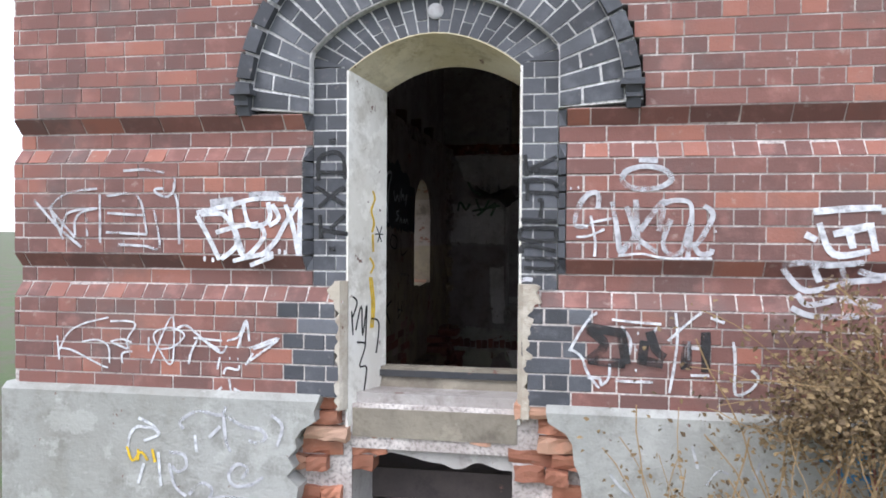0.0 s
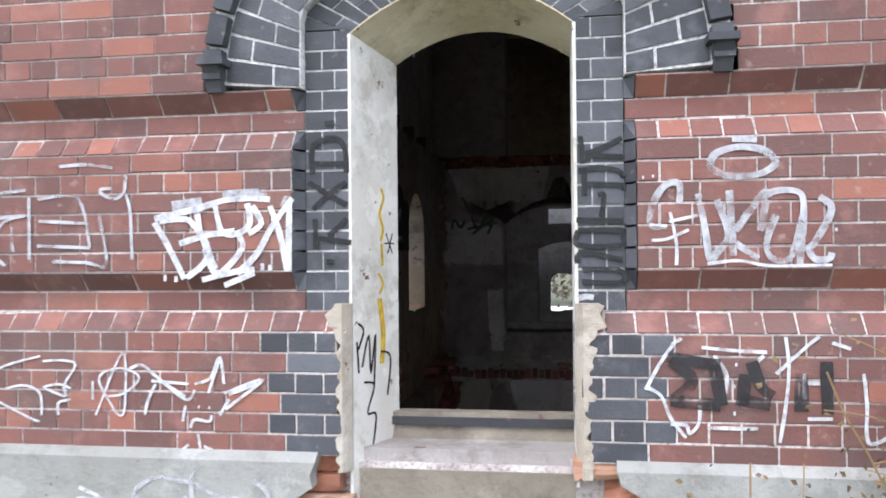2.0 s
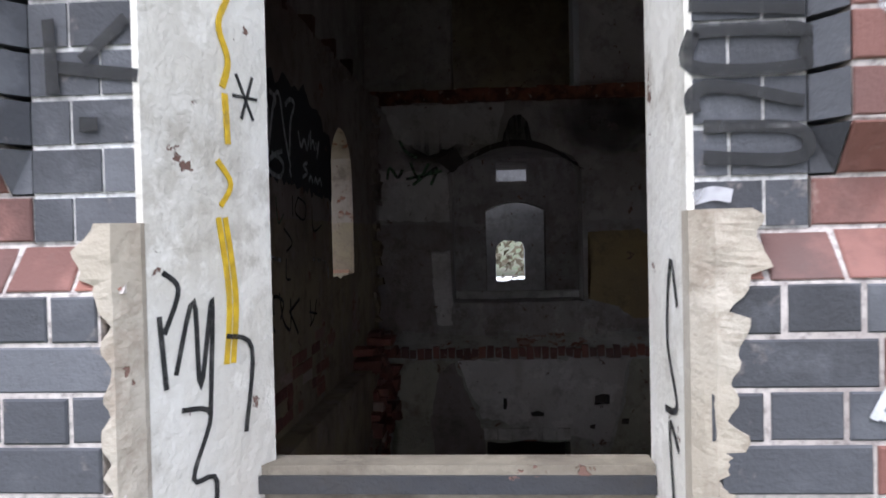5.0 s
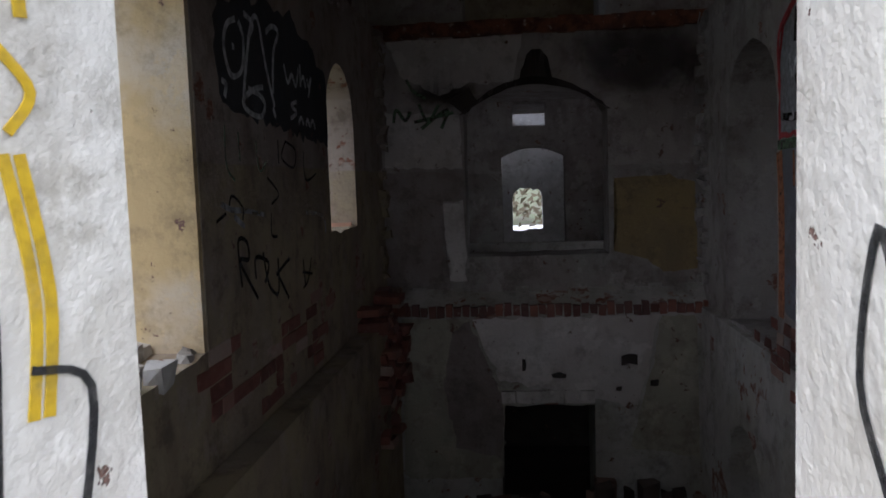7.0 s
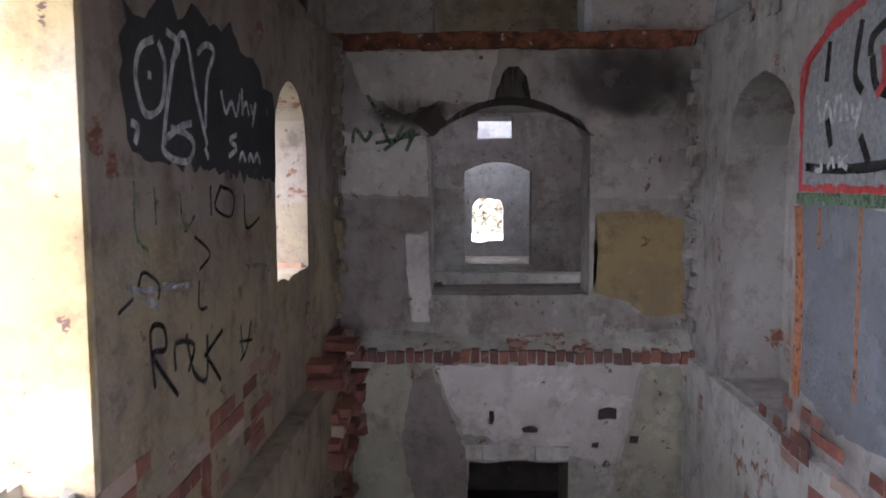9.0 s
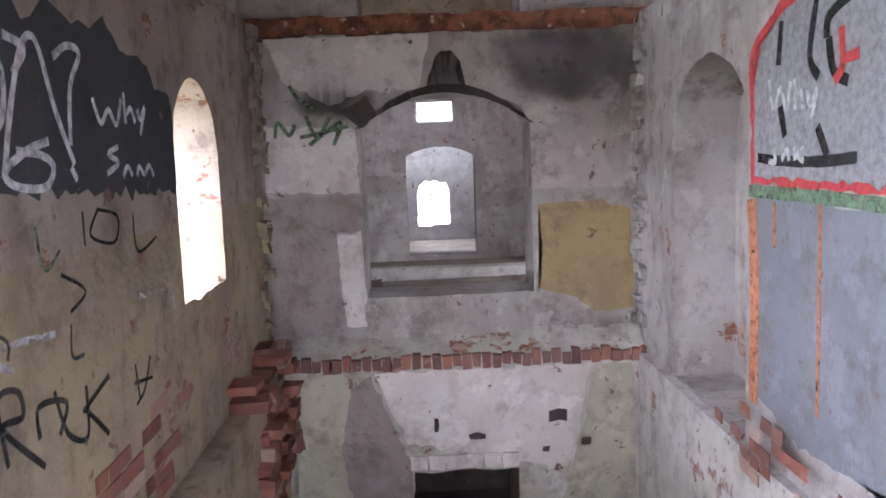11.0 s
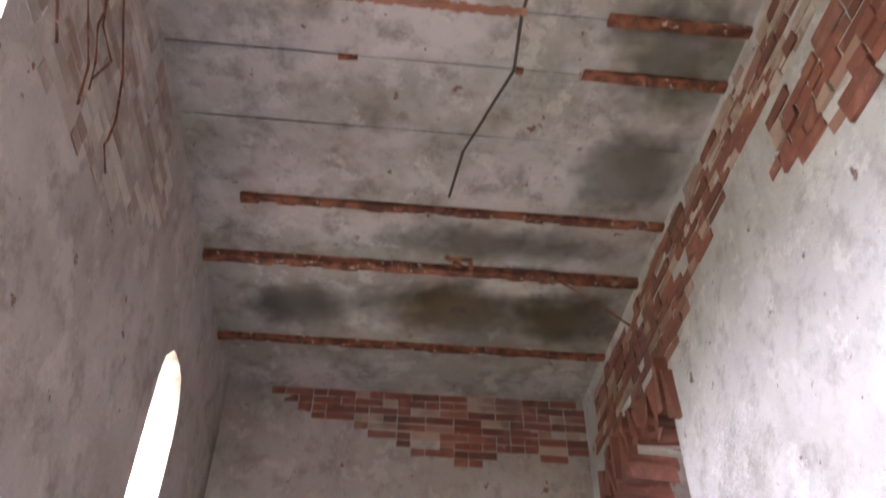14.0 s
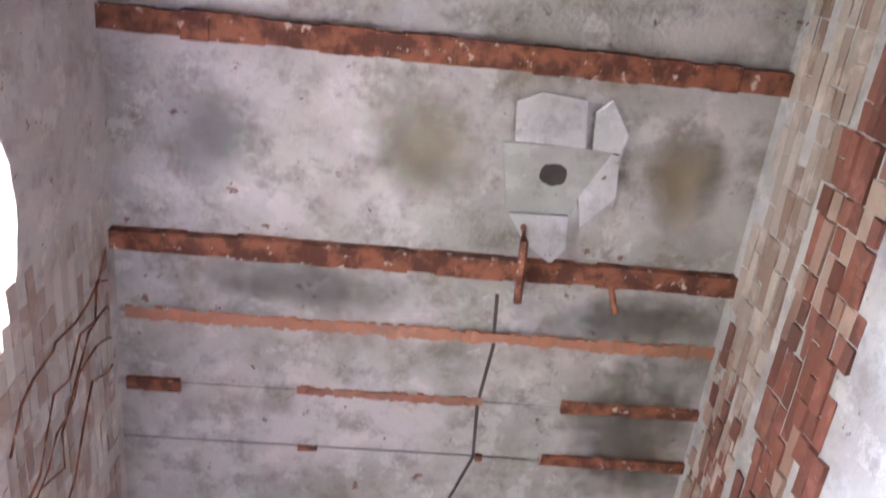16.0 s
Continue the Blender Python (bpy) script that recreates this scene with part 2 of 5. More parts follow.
def pierced(bm, axis, a, b, u0, u1, z0, z1, holes, step=0.0):
    """A wall across axis (0 or 1) from a to b, u0..u1 along, z0..z1 up. holes: (ua, ub, bottom, spring, rise, ragged)."""
    cuts = {u0, u1}
    for ua, ub, zb, zs, rise, rag in holes:
        n = 16 if (rise > 0 or rag > 0) else 1
        cuts |= {ua + (ub - ua) * i / n for i in range(n + 1)}
    cuts = sorted(c for c in cuts if u0 <= c <= u1)
    for c, d in zip(cuts, cuts[1:]):
        if d - c < 1e-5:
            continue
        mid, spans = (c + d) / 2, []
        for ua, ub, zb, zs, rise, rag in sorted(holes, key=lambda q: q[2]):
            if ua < mid < ub:
                half, m = (ub - ua) / 2, (ua + ub) / 2

                def top(u):
                    q = 1 - min(1, ((u - m) / half) ** 2)
                    return zs + (rise * q ** 0.5 if rise > 0.3 * half else rise * q) + (ragged(u, zb, rag) if rag else 0)

                def low(u):
                    return zb + (ragged(u, zb + 9, rag) if rag else 0)
                spans.append((low(c), low(d), top(c), top(d)))
        lo_c = lo_d = z0
        for bc, bd, tc, td in spans:
            if max(bc - lo_c, bd - lo_d) > 1e-4:
                quad(bm, axis, a, b, c, d, lo_c, lo_d, max(bc, lo_c), max(bd, lo_d))
            lo_c, lo_d = tc, td
        if z1 - max(lo_c, lo_d) > 1e-4:
            quad(bm, axis, a, b, c, d, lo_c, lo_d, z1, z1)


def quad(bm, axis, a, b, c, d, zc, zd, tc, td):
    prism(bm, [(c, zc), (d, zd), (d, td), (c, tc)], axis, a, b)


def stroke(bm, pts, width, plane, off):
    """A sprayed line through pts (in the two axes of the wall), as a 1 mm skin on the wall. plane: (axis, sign)."""
    axis, sign = plane
    fine = []
    P = [Vector((p[0], p[1])) for p in pts]
    for i in range(len(P) - 1):
        p0, p1, p2, p3 = P[max(i - 1, 0)], P[i], P[i + 1], P[min(i + 2, len(P) - 1)]
        for s in range(5):
            t = s / 5
            fine.append(0.5 * (2 * p1 + (p2 - p0) * t + (2 * p0 - 5 * p1 + 4 * p2 - p3) * t * t + (3 * p1 - p0 - 3 * p2 + p3) * t ** 3))
    fine.append(P[-1])
    rows = []
    for i, p in enumerate(fine):
        d = (fine[min(i + 1, len(fine) - 1)] - fine[max(i - 1, 0)])
        d = d.normalized() if d.length > 1e-6 else Vector((1, 0))
        w = width * (0.5 + 0.12 * noise.noise(Vector((p.x * 9, p.y * 9, width))))
        side = Vector((-d.y, d.x)) * w
        row = []
        for q in (p + side, p - side):
            for dd in (0.0, 0.0012):
                r = [q.x, q.y]
                r.insert(axis, off + sign * dd)
                row.append(bm.verts.new(r))
        rows.append(row)
    fs = []
    for r, s in zip(rows, rows[1:]):
        for i, j in ((0, 1), (1, 3), (3, 2), (2, 0)):
            fs.append(bm.faces.new((r[i], r[j], s[j], s[i])))
    for r in (rows[0], rows[-1]):
        fs.append(bm.faces.new((r[0], r[1], r[3], r[2])))
    bmesh.ops.recalc_face_normals(bm, faces=fs)


def graffiti(name, strokes, width, plane, off, material, label):
    thing = tagged(new(name), label, "graffiti")
    for i, s in enumerate(strokes):
        bm = bmesh.new()
        stroke(bm, s if len(s) > 1 else [s[0], (s[0][0] + width * 0.6, s[0][1])], width, plane, off + plane[1] * 0.0004 * (i % 6))
        part("stroke", bm, material, thing)
    return thing


def view_to_plane(h):
    """Lays pixel positions of the camera's view on a wall or ceiling: returns the plane's two axes."""
    a, b, c, d, e, f, g, k = h

    def at(u, v):
        u, v = u / 1000, v / 1000
        w = g * u + k * v + 1
        return ((a * u + b * v + c) / w, (d * u + e * v + f) / w)
    return at


def on(at, lines):
    return [[at(*p) for p in l] for l in lines]


def structure(name, bm, material, label):
    return tagged(part(name, bm, material), label, name.split("_")[0], kind="structure")


# ---- plan ----
XL, XR, YF = -1.15, 1.80, 6.968            # room's faces below
XLU, XRU, YFU = -1.24, 1.96, 7.02            # set back above the upper ledge
ZC, ZU, ZL = 5.80, 2.72, 0.15               # ceiling, upper ledge, lower ledge
OL, OR = -0.432, 0.405                       # the entrance's jambs outside
IL, IR, YB, YIN = -0.312, 0.398, 0.28, 0.42  # and inside
SILL = 0.86
CELLAR = -1.95
CX = (OL + OR) / 2

# ground sheet
bm = bmesh.new()
N = 30
grid = [-600, -120, -40, -15, -6, -3, -1.5, 0, 1.5, 3, 6, 15, 40, 120, 600]
vs = [[bm.verts.new((x, y, 0.0 if y > -1 else 0.03 * noise.noise(Vector((x, y, 0))))) for y in [-600, -120, -40, -12, -6, -4, -2, -0.3]] for x in grid]
for i in range(len(vs) - 1):
    for j in range(len(vs[0]) - 1):
        bm.faces.new((vs[i][j], vs[i + 1][j], vs[i + 1][j + 1], vs[i][j + 1]))
for xa, xb, ya, yb in ((-600, -2.1, -0.3, 600), (9, 600, -0.3, 600), (-2.1, 9, 22, 600)):
    bm.faces.new([bm.verts.new(q) for q in ((xa, ya, 0), (xb, ya, 0), (xb, yb, 0), (xa, yb, 0))])
bm.faces.new([bm.verts.new(q) for q in ((-2.1, -0.3, 0), (9, -0.3, 0), (9, 0.07, 0), (-2.1, 0.07, 0))])
structure("ground", bm, ground_m, "bare weedy ground before the building")

# front wall core, behind the brick skin
bm = bmesh.new()
pierced(bm, 1, 0.06, YB + 0.03, -2.24, 6.0, -2.2, 6.2, [(OL - 0.012, OR + 0.012, SILL - 0.09, 2.372, 0.165, 0), (-0.42, 0.38, -1.2, 0.40, 0.06, 0.05)])
pierced(bm, 1, YB + 0.03, YIN, -2.24, 6.0, -2.2, 6.2, [(IL - 0.12, IR + 0.14, SILL - 0.36, 2.36, 0.12, 0), (-0.42, 0.38, -1.2, 0.40, 0.06, 0.05)])
front = structure("wall_front", bm, plaster_right, "thick brick front wall with a tall arched opening")

# mortar bed with the rusticated profile
bm = bmesh.new()
CO = 0.077
PRO, REC, Z0 = -0.055, 0.005, 0.761


def kind_of(row):
    k = row % 9 if row < 18 else 8
    return {6: "chamfer", 7: "recess", 8: "undercut"}.get(k, "proud") if row < 18 else "proud"


def profile(row):
    """The face's depth at the foot and at the head of a course."""
    return {"proud": (PRO, PRO), "recess": (REC, REC), "undercut": (REC, PRO), "chamfer": (PRO, REC)}[kind_of(row)]


def gap(row):
    """The stretch of a course that the entrance, its quoins and its arch leave free."""
    z = Z0 + CO * (row + 0.5)
    if row < 7:
        return (OL - 0.03 + 0.02 * math.sin(row * 2.3), OR + 0.03 + 0.015 * math.sin(row * 1.7))
    if row < 18:
        return (-0.65, 0.622) if kind_of(row) != "recess" else (-0.615, 0.586)
    d = 0.985 ** 2 - max(0.0, z - 2.176) ** 2
    return (CX - d ** 0.5, CX + d ** 0.5) if d > 0 else None


ROWS_N = 34
for row in range(ROWS_N):
    f, h = profile(row)
    za, zb = Z0 + CO * row, Z0 + CO * (row + 1)
    g = gap(row)
    for xa, xb in (((-2.24, g[0]), (g[1], 6.0)) if g else ((-2.24, 6.0),)):
        prism(bm, [(f + 0.005, za), (0.06, za), (0.06, zb), (h + 0.005, zb)], 0, xa + 0.004, xb - 0.002)
box(bm, -2.236, 6, 0.0, 0.06, Z0 + CO * ROWS_N, 6.2)
structure("wall_mortar", bm, mortar, "pale lime mortar bed between the facade bricks")

# plinth with broken middle
bm = bmesh.new()


def plinth_edge(z, side):
    base = -0.60 - 0.16 * (0.761 - z) if side < 0 else 0.60 + 0.28 * (0.761 - z)
    return base + 0.5 * ragged(z * 2, side + 3.0, 0.16)


steps = 16
for i in range(steps):
    za, zb = 0.745 * i / steps - 0.1 * (i == 0), 0.745 * (i + 1) / steps
    for side, end in ((-1, -2.28), (1, 6.0)):
        ea, eb = plinth_edge(za, side), plinth_edge(zb, side)
        prism(bm, [(end, za), (ea, za), (eb, zb), (end, zb)], 1, -0.10, 0.06)
for side, end in ((-1, -2.28), (1, 6.0)):
    e = plinth_edge(0.745, side)
    prism(bm, [(-0.10, 0.745), (0.03, 0.745), (0.03, 0.775), (-0.062, 0.775)], 0, min(end, e), max(end, e))
structure("plinth", bm, render_grey, "grey cement-rendered plinth, broken away below the opening")

# broken brickwork round the hole below the opening
def chipped(bm, x0, x1, y0, y1, z0, z1, seed, amount):
    """A weathered brick: its front cut into a grid of chipped facets."""
    n, m = 4, 3
    front, back = [], []
    for i in range(n + 1):
        for k in range(m + 1):
            u, w = i / n, k / m
            p = Vector((x0 + (x1 - x0) * u, y0, z0 + (z1 - z0) * w))
            q = noise.noise_vector(p * 14 + Vector((seed, 0, 0)))
            rim = i in (0, n) or k in (0, m)
            p += Vector((q.x * amount * 0.6, abs(q.y) * amount * (1.6 if rim else 0.9), q.z * amount * 0.6))
            front.append(bm.verts.new(p))
            back.append(bm.verts.new((x0 + (x1 - x0) * u, y1, z0 + (z1 - z0) * w)))
    at = lambda i, k: i * (m + 1) + k
    for i in range(n):
        for k in range(m):
            bm.faces.new([front[q] for q in (at(i, k), at(i + 1, k), at(i + 1, k + 1), at(i, k + 1))])
    rim = [at(i, 0) for i in range(n + 1)] + [at(n, k) for k in range(1, m + 1)] + [at(i, m) for i in range(n - 1, -1, -1)] + [at(0, k) for k in range(m - 1, 0, -1)]
    for p, q in zip(rim, rim[1:] + rim[:1]):
        bm.faces.new((front[q], front[p], back[p], back[q]))


broken = tagged(new("broken_brickwork"), "crumbling orange bricks bared round the cellar hole", "brickwork")
rng = random.Random(4)
for row in range(-1, 10):
    za = 0.0 + CO * row
    x = -0.90 + 0.11 * (row % 2)
    while x < 0.98:
        w = rng.choice((0.11, 0.22, 0.22, 0.15))
        m = x + w / 2
        hole = -0.50 < m < 0.46 and za < 0.45 + 0.05 * math.sin(5 * m + 1) - 0.5 * max(0, abs(m) - 0.33)
        inside = plinth_edge(za, -1) - 0.02 < m < plinth_edge(za, 1) + 0.02
        if inside and not hole and not (OL - 0.02 < m < OR + 0.02 and za > 0.60):
            bm = bmesh.new()
            deep = rng.uniform(-0.06, 0.0) + (0.05 if -0.5 < m < 0.46 else 0)
            chipped(bm, x + 0.004, x + w - 0.004, deep, 0.12 + max(0, deep), za + 0.004, za + CO - 0.003, rng.uniform(0, 50), 0.026)
            part("brick", bm, brick_orange, broken)
        x += w
bm = bmesh.new()
box(bm, -0.86, 0.42 - 0.84, 0.03, 0.058, 0, 0.75)
box(bm, 0.38, 0.95, 0.03, 0.058, 0, 0.75)
box(bm, -0.42, 0.38, 0.03, 0.058, 0.5, 0.72)
structure("wall_rubble_core", bm, mortar, "crumbled mortar behind the broken bricks")

# white plastered reveals, slightly splayed, and the inner rebate
bm = bmesh.new()
for xa, xb, s in ((OL, IL, -1), (OR, IR, 1)):
    prism(bm, [(xa - s * 0.0, -0.002), (xb, YB), (xb + s * 0.12, YB + 0.02), (xa + s * 0.011, -0.002)], 2, SILL - 0.28 if s < 0 else SILL - 0.2, 2.36)
structure("reveal", bm, plaster_reveal, "peeling white plaster reveals of the opening")
bm = bmesh.new()
n = 14
for i in range(n):
    def arch(k, y):
        a = -1 + 2 * k / n
        half = (OR - OL) / 2 if y < 0.1 else (IR - IL) / 2
        c = CX if y < 0.1 else (IL + IR) / 2
        zs, ri = (2.36, 0.165) if y < 0.1 else (2.30, 0.12)
        return (c + half * a, zs + ri * (1 - a * a))
    p, q = arch(i, 0), arch(i + 1, 0)
    r, s = arch(i, 1), arch(i + 1, 1)
    lo = [bm.verts.new((p[0], 0, p[1])), bm.verts.new((q[0], 0, q[1])), bm.verts.new((s[0], YB, s[1])), bm.verts.new((r[0], YB, r[1]))]
    hi = [bm.verts.new((v.co.x, v.co.y, v.co.z + (0.006 if v.co.y < 0.1 else 0.08))) for v in lo]
    bm.faces.new(lo), bm.faces.new(hi[::-1])
    for k in range(4):
        bm.faces.new((lo[k], hi[k], hi[(k + 1) % 4], lo[(k + 1) % 4]))
bmesh.ops.recalc_face_normals(bm, faces=bm.faces)
structure("soffit", bm, plaster_soffit, "flaking cream soffit of the arched opening")

# sill: sloped screed, step and dark rail
bm = bmesh.new()
prism(bm, [(0.02, SILL - 0.16), (0.22, SILL - 0.15), (0.25, SILL - 0.035), (YB + 0.025, SILL - 0.03), (YB + 0.025, SILL - 0.3), (0.02, SILL - 0.3)], 0, OL + 0.02, OR - 0.005)
structure("sill", bm, sill_stone, "worn stepped screed sill of the opening")
bm = bmesh.new()
box(bm, IL - 0.02, IR + 0.0, YB - 0.05, YB + 0.02, SILL - 0.035, SILL - 0.002)
tagged(part("window_rail", bm, black_panel), "charred bottom rail of a lost window frame", "rail")
bm = bmesh.new()
box(bm, IL - 0.02, IR + 0.0, YB - 0.04, YB + 0.03, SILL - 0.002, SILL + 0.016)
tagged(part("rail_cap", bm, sill_stone), "dusty pale cap along the bottom rail", "rail")

# left wall with three windows, right wall with niche, far wall
bm = bmesh.new()
W1, W2 = (1.40, 2.54, 0.62, 2.28, 0.40, 0.03), (4.78, 5.66, 0.98, 1.80, 0.36, 0.03)
pierced(bm, 0, XL - 0.62, XL, YIN, YF + 0.5, ZL, ZU, [W1, W2])
structure("wall_left", bm, plaster_left, "sooty plastered side wall with two arched windows")
bm = bmesh.new()
pierced(bm, 0, XLU - 0.53, XLU, YIN, YF + 0.5, ZU, ZC + 0.5, [(1.1, 2.35, 3.6, 4.25, 0.60, 0.02), (5.0, 5.66, 3.70, 4.58, 0.36, 0.06)])
structure("wall_left_upper", bm, plaster_up, "limewashed upper side wall with tall arched windows")
bm = bmesh.new()
pierced(bm, 0, XR, XR + 0.5, YIN, YF + 0.5, ZL - 0.05, ZU, [(4.83, 6.05, 0.12, 1.80, 0.43, 0.02)])
structure("wall_right", bm, plaster_right, "grey plastered side wall with an arched blind niche")
bm = bmesh.new()
box(bm, XR + 0.42, XR + 0.5, 4.7, 6.2, 0.0, 2.4)
structure("niche_back", bm, plaster_right, "grey rendered back of the arched niche")
bm = bmesh.new()
pierced(bm, 0, XRU, XRU + 0.36, YIN, YF + 0.5, ZU, ZC + 0.5, [(5.10, 6.93, ZU, 4.62, 0.12, 0.06)])
structure("wall_right_upper", bm, plaster_white, "white limewashed upper side wall with a broken doorway")
NI = (-0.37, 0.96, 0.58, 1.93, 0.24, 0.015)
bm = bmesh.new()
pierced(bm, 1, YF, YF + 0.5, XL - 0.3, XR + 0.5, ZL, ZU, [NI])
structure("wall_far", bm, plaster_far, "stained far wall with an arched opening")
bm = bmesh.new()
pierced(bm, 1, YFU, YFU + 0.45, XLU - 0.3, XRU + 0.5, ZU, ZC + 0.5, [(-0.35, 0.94, ZU, 4.56, 0.06, 0.02)])
structure("wall_far_upper", bm, plaster_up, "limewashed upper far wall with a doorway")
# cellar walls, thicker
bm = bmesh.new()
pierced(bm, 1, YF - 0.2, YF + 0.5, XL - 0.3, XR + 0.5, CELLAR - 0.3, ZL - 0.02, [(-0.09, 0.78, CELLAR, -0.80, 0.0, 0.02)])
structure("wall_cellar_far", bm, plaster_low, "patchy cream cellar wall with a dark doorway")
bm = bmesh.new()
box(bm, XL - 0.62, XL + 0.12, YIN, YF - 0.2, CELLAR - 0.3, ZL - 0.02)
structure("wall_cellar_left", bm, plaster_left, "sooty cellar side wall below the lost floor")
bm = bmesh.new()
pierced(bm, 0, XR - 0.06, XR + 0.5, YIN, YF - 0.2, CELLAR - 0.3, ZL - 0.05, [(5.0, 5.8, CELLAR, -0.95, 0.35, 0.0)])
structure("wall_cellar_right", bm, plaster_low, "whitewashed cellar side wall with an arched recess")
# floor in soot black: the cellar's shade is put into its colour
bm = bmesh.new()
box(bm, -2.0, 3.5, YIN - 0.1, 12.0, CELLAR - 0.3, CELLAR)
structure("floor_cellar", bm, soot_and_shade, "cellar floor coloured black in place of shade")
# backs behind the doorway and recess, blackened instead of left to shade
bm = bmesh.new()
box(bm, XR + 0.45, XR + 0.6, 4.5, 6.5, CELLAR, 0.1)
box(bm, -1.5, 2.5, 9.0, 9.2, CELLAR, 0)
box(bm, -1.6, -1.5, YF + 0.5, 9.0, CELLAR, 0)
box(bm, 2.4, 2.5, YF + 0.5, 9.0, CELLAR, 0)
structure("wall_cellar_back", bm, soot_and_shade, "cellar room backs, black painted in for shade")
# floor slab added behind the front wall, coloured black to keep the hole dark
bm = bmesh.new()
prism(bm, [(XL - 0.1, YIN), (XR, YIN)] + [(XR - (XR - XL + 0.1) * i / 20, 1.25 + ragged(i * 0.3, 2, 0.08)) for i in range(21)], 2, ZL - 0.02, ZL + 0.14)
structure("floor", bm, soot_and_shade, "added floor slab, blackened so the hole before it looks dark")

# ledges
rng = random.Random(8)
bm = bmesh.new()
x = XL - 0.05
while x < XR:
    rough_box(bm, x, x + 0.066, YF - 0.215 - rng.uniform(0, 0.03), YF - 0.06, ZL - 0.09 - rng.uniform(0, 0.03), ZL - 0.005 + rng.uniform(-0.02, 0.02), 0.006, rng)
    x += 0.078
bm2 = bmesh.new()
for i in range(24):
    xa = XL + (XR - XL) * i / 24
    prism(bm2, [(YF - 0.2 + rng.uniform(-0.02, 0.02), ZL - 0.02), (YF, ZL - 0.02), (YF, ZL + 0.12 + rng.uniform(-0.03, 0.03)), (YF - 0.13, ZL + 0.03)], 0, xa, xa + (XR - XL) / 24)
tagged(part("ledge_bricks", bm, brick_red_rest), "broken row of red bricks along the lost floor's edge", "brickwork")
structure("ledge", bm2, plaster_low, "dusty sloping ledge where the floor rested")
bm = bmesh.new()
for i in range(20):
    xa = XLU + (XRU - XLU) * i / 20
    box(bm, xa, xa + (XRU - XLU) / 20, YF - 0.06 - rng.uniform(0, 0.03), YF + 0.06, ZU - 0.08 - rng.uniform(0, 0.03), ZU + 0.03 + rng.uniform(0, 0.02))
tagged(part("iron_lintel", bm, rust), "rusty iron beam along the far wall's upper ledge", "beam")

# ---- ceiling ----
bm = bmesh.new()
bays = [YIN - 0.1, 1.17, 2.24, 2.66, 3.07, 3.44, 3.95, 4.62, 5.25, 6.24, YFU + 0.1]
for ya, yb in zip(bays, bays[1:]):
    m = (ya + yb) / 2
    if m > 5.25 and m < 6.2:
        for xa, xb, yc, yd in ((XLU - 0.4, 0.62, ya, yb), (0.76, XRU + 0.5, ya, yb), (0.62, 0.76, ya, 5.66), (0.62, 0.76, 5.77, yb)):
            box(bm, xa, xb, yc, yd, ZC, ZC + 0.2)
    else:
        box(bm, XLU - 0.4, XRU + 0.5, ya + 0.006, yb - 0.006, ZC + (0.0 if 2.6 < m < 4.7 else 0.025), ZC + 0.2)
box(bm, -2.2, XRU + 4.5, -0.1, 19, ZC + 0.5, ZC + 0.6)
structure("ceiling", bm, plaster_ceiling, "damp stained ceiling bays between iron beams")


def i_beam(xa, xb, y, w=0.09, h=0.05, seed=1):
    b = bmesh.new()
    n = max(3, int((xb - xa) / 0.12))
    r = random.Random(seed)
    for i in range(n):
        p, q = xa + (xb - xa) * i / n, xa + (xb - xa) * (i + 1) / n
        ww = w * r.uniform(0.85, 1.1) / 2
        box(b, p, q, y - ww, y + ww, ZC - h * r.uniform(0.6, 1.1), ZC + 0.05)
        box(b, p, q, y - 0.012, y + 0.012, ZC + 0.05, ZC + 0.19)
    return tagged(part("ceiling_beam", b, rust), "flaking rusty iron ceiling beam", "beam", "ceiling beams")


for k, (xa, xb, y, w, h) in enumerate(((XLU, XRU, 6.24, 0.07, 0.04), (XLU, XRU, 5.25, 0.07, 0.045), (-0.92, XRU, 4.62, 0.06, 0.04), (XLU, XRU, 2.24, 0.11, 0.05),
                                       (XLU, XRU, 1.17, 0.12, 0.055), (-1.2, -0.92, 3.08, 0.07, 0.03), (1.17, XRU, 3.06, 0.07, 0.03), (1.1, XRU, 3.43, 0.07, 0.03),
                                       (-0.28, -0.17, 3.45, 0.03, 0.02), (0.73, 0.77, 3.44, 0.04, 0.03))):
    i_beam(xa, xb, y, w, h, k)


def lath_strip(y, xa, xb, w):
    b = bmesh.new()
    r = random.Random(int(y * 100))
    x = xa
    while x < xb:
        rough_box(b, x, x + 0.035, y - w * r.uniform(0.3, 0.6), y + w * r.uniform(0.3, 0.6), ZC - 0.012, ZC + 0.006, 0.006, r)
        x += 0.03
    return tagged(part("reed_strip", b, brick_orange), "strip of bared orange reed plaster under a beam", "plaster strip")


lath_strip(2.66, XLU + 0.05, XRU, 0.07)
lath_strip(3.07, -0.3, 0.72, 0.05)

# patches and fittings at the ceiling rose
ROSE = view_to_plane((2.4639, 0.1784, -1.6570, -0.2792, 2.1189, 1.1504, -0.0287, -0.2633))
def slab(name, pts, z0, z1, material, label, category):
    bm = bmesh.new()
    prism(bm, [ROSE(*p) for p in pts], 2, z0, z1)
    return tagged(part(name, bm, material), label, category)


for pts in ([(915, 178), (960, 162), (1040, 178), (1036, 262), (912, 248)], [(1056, 200), (1085, 178), (1112, 240), (1098, 272), (1048, 266)], [(900, 376), (1005, 382), (1000, 440), (972, 466), (925, 425)], [(1022, 340), (1070, 268), (1096, 275), (1088, 350), (1024, 402)]):
    slab("ceiling_patch", pts, ZC - 0.014, ZC + 0.01, plaster_white, "white plaster fragment beside the ceiling hole", "plaster patch")
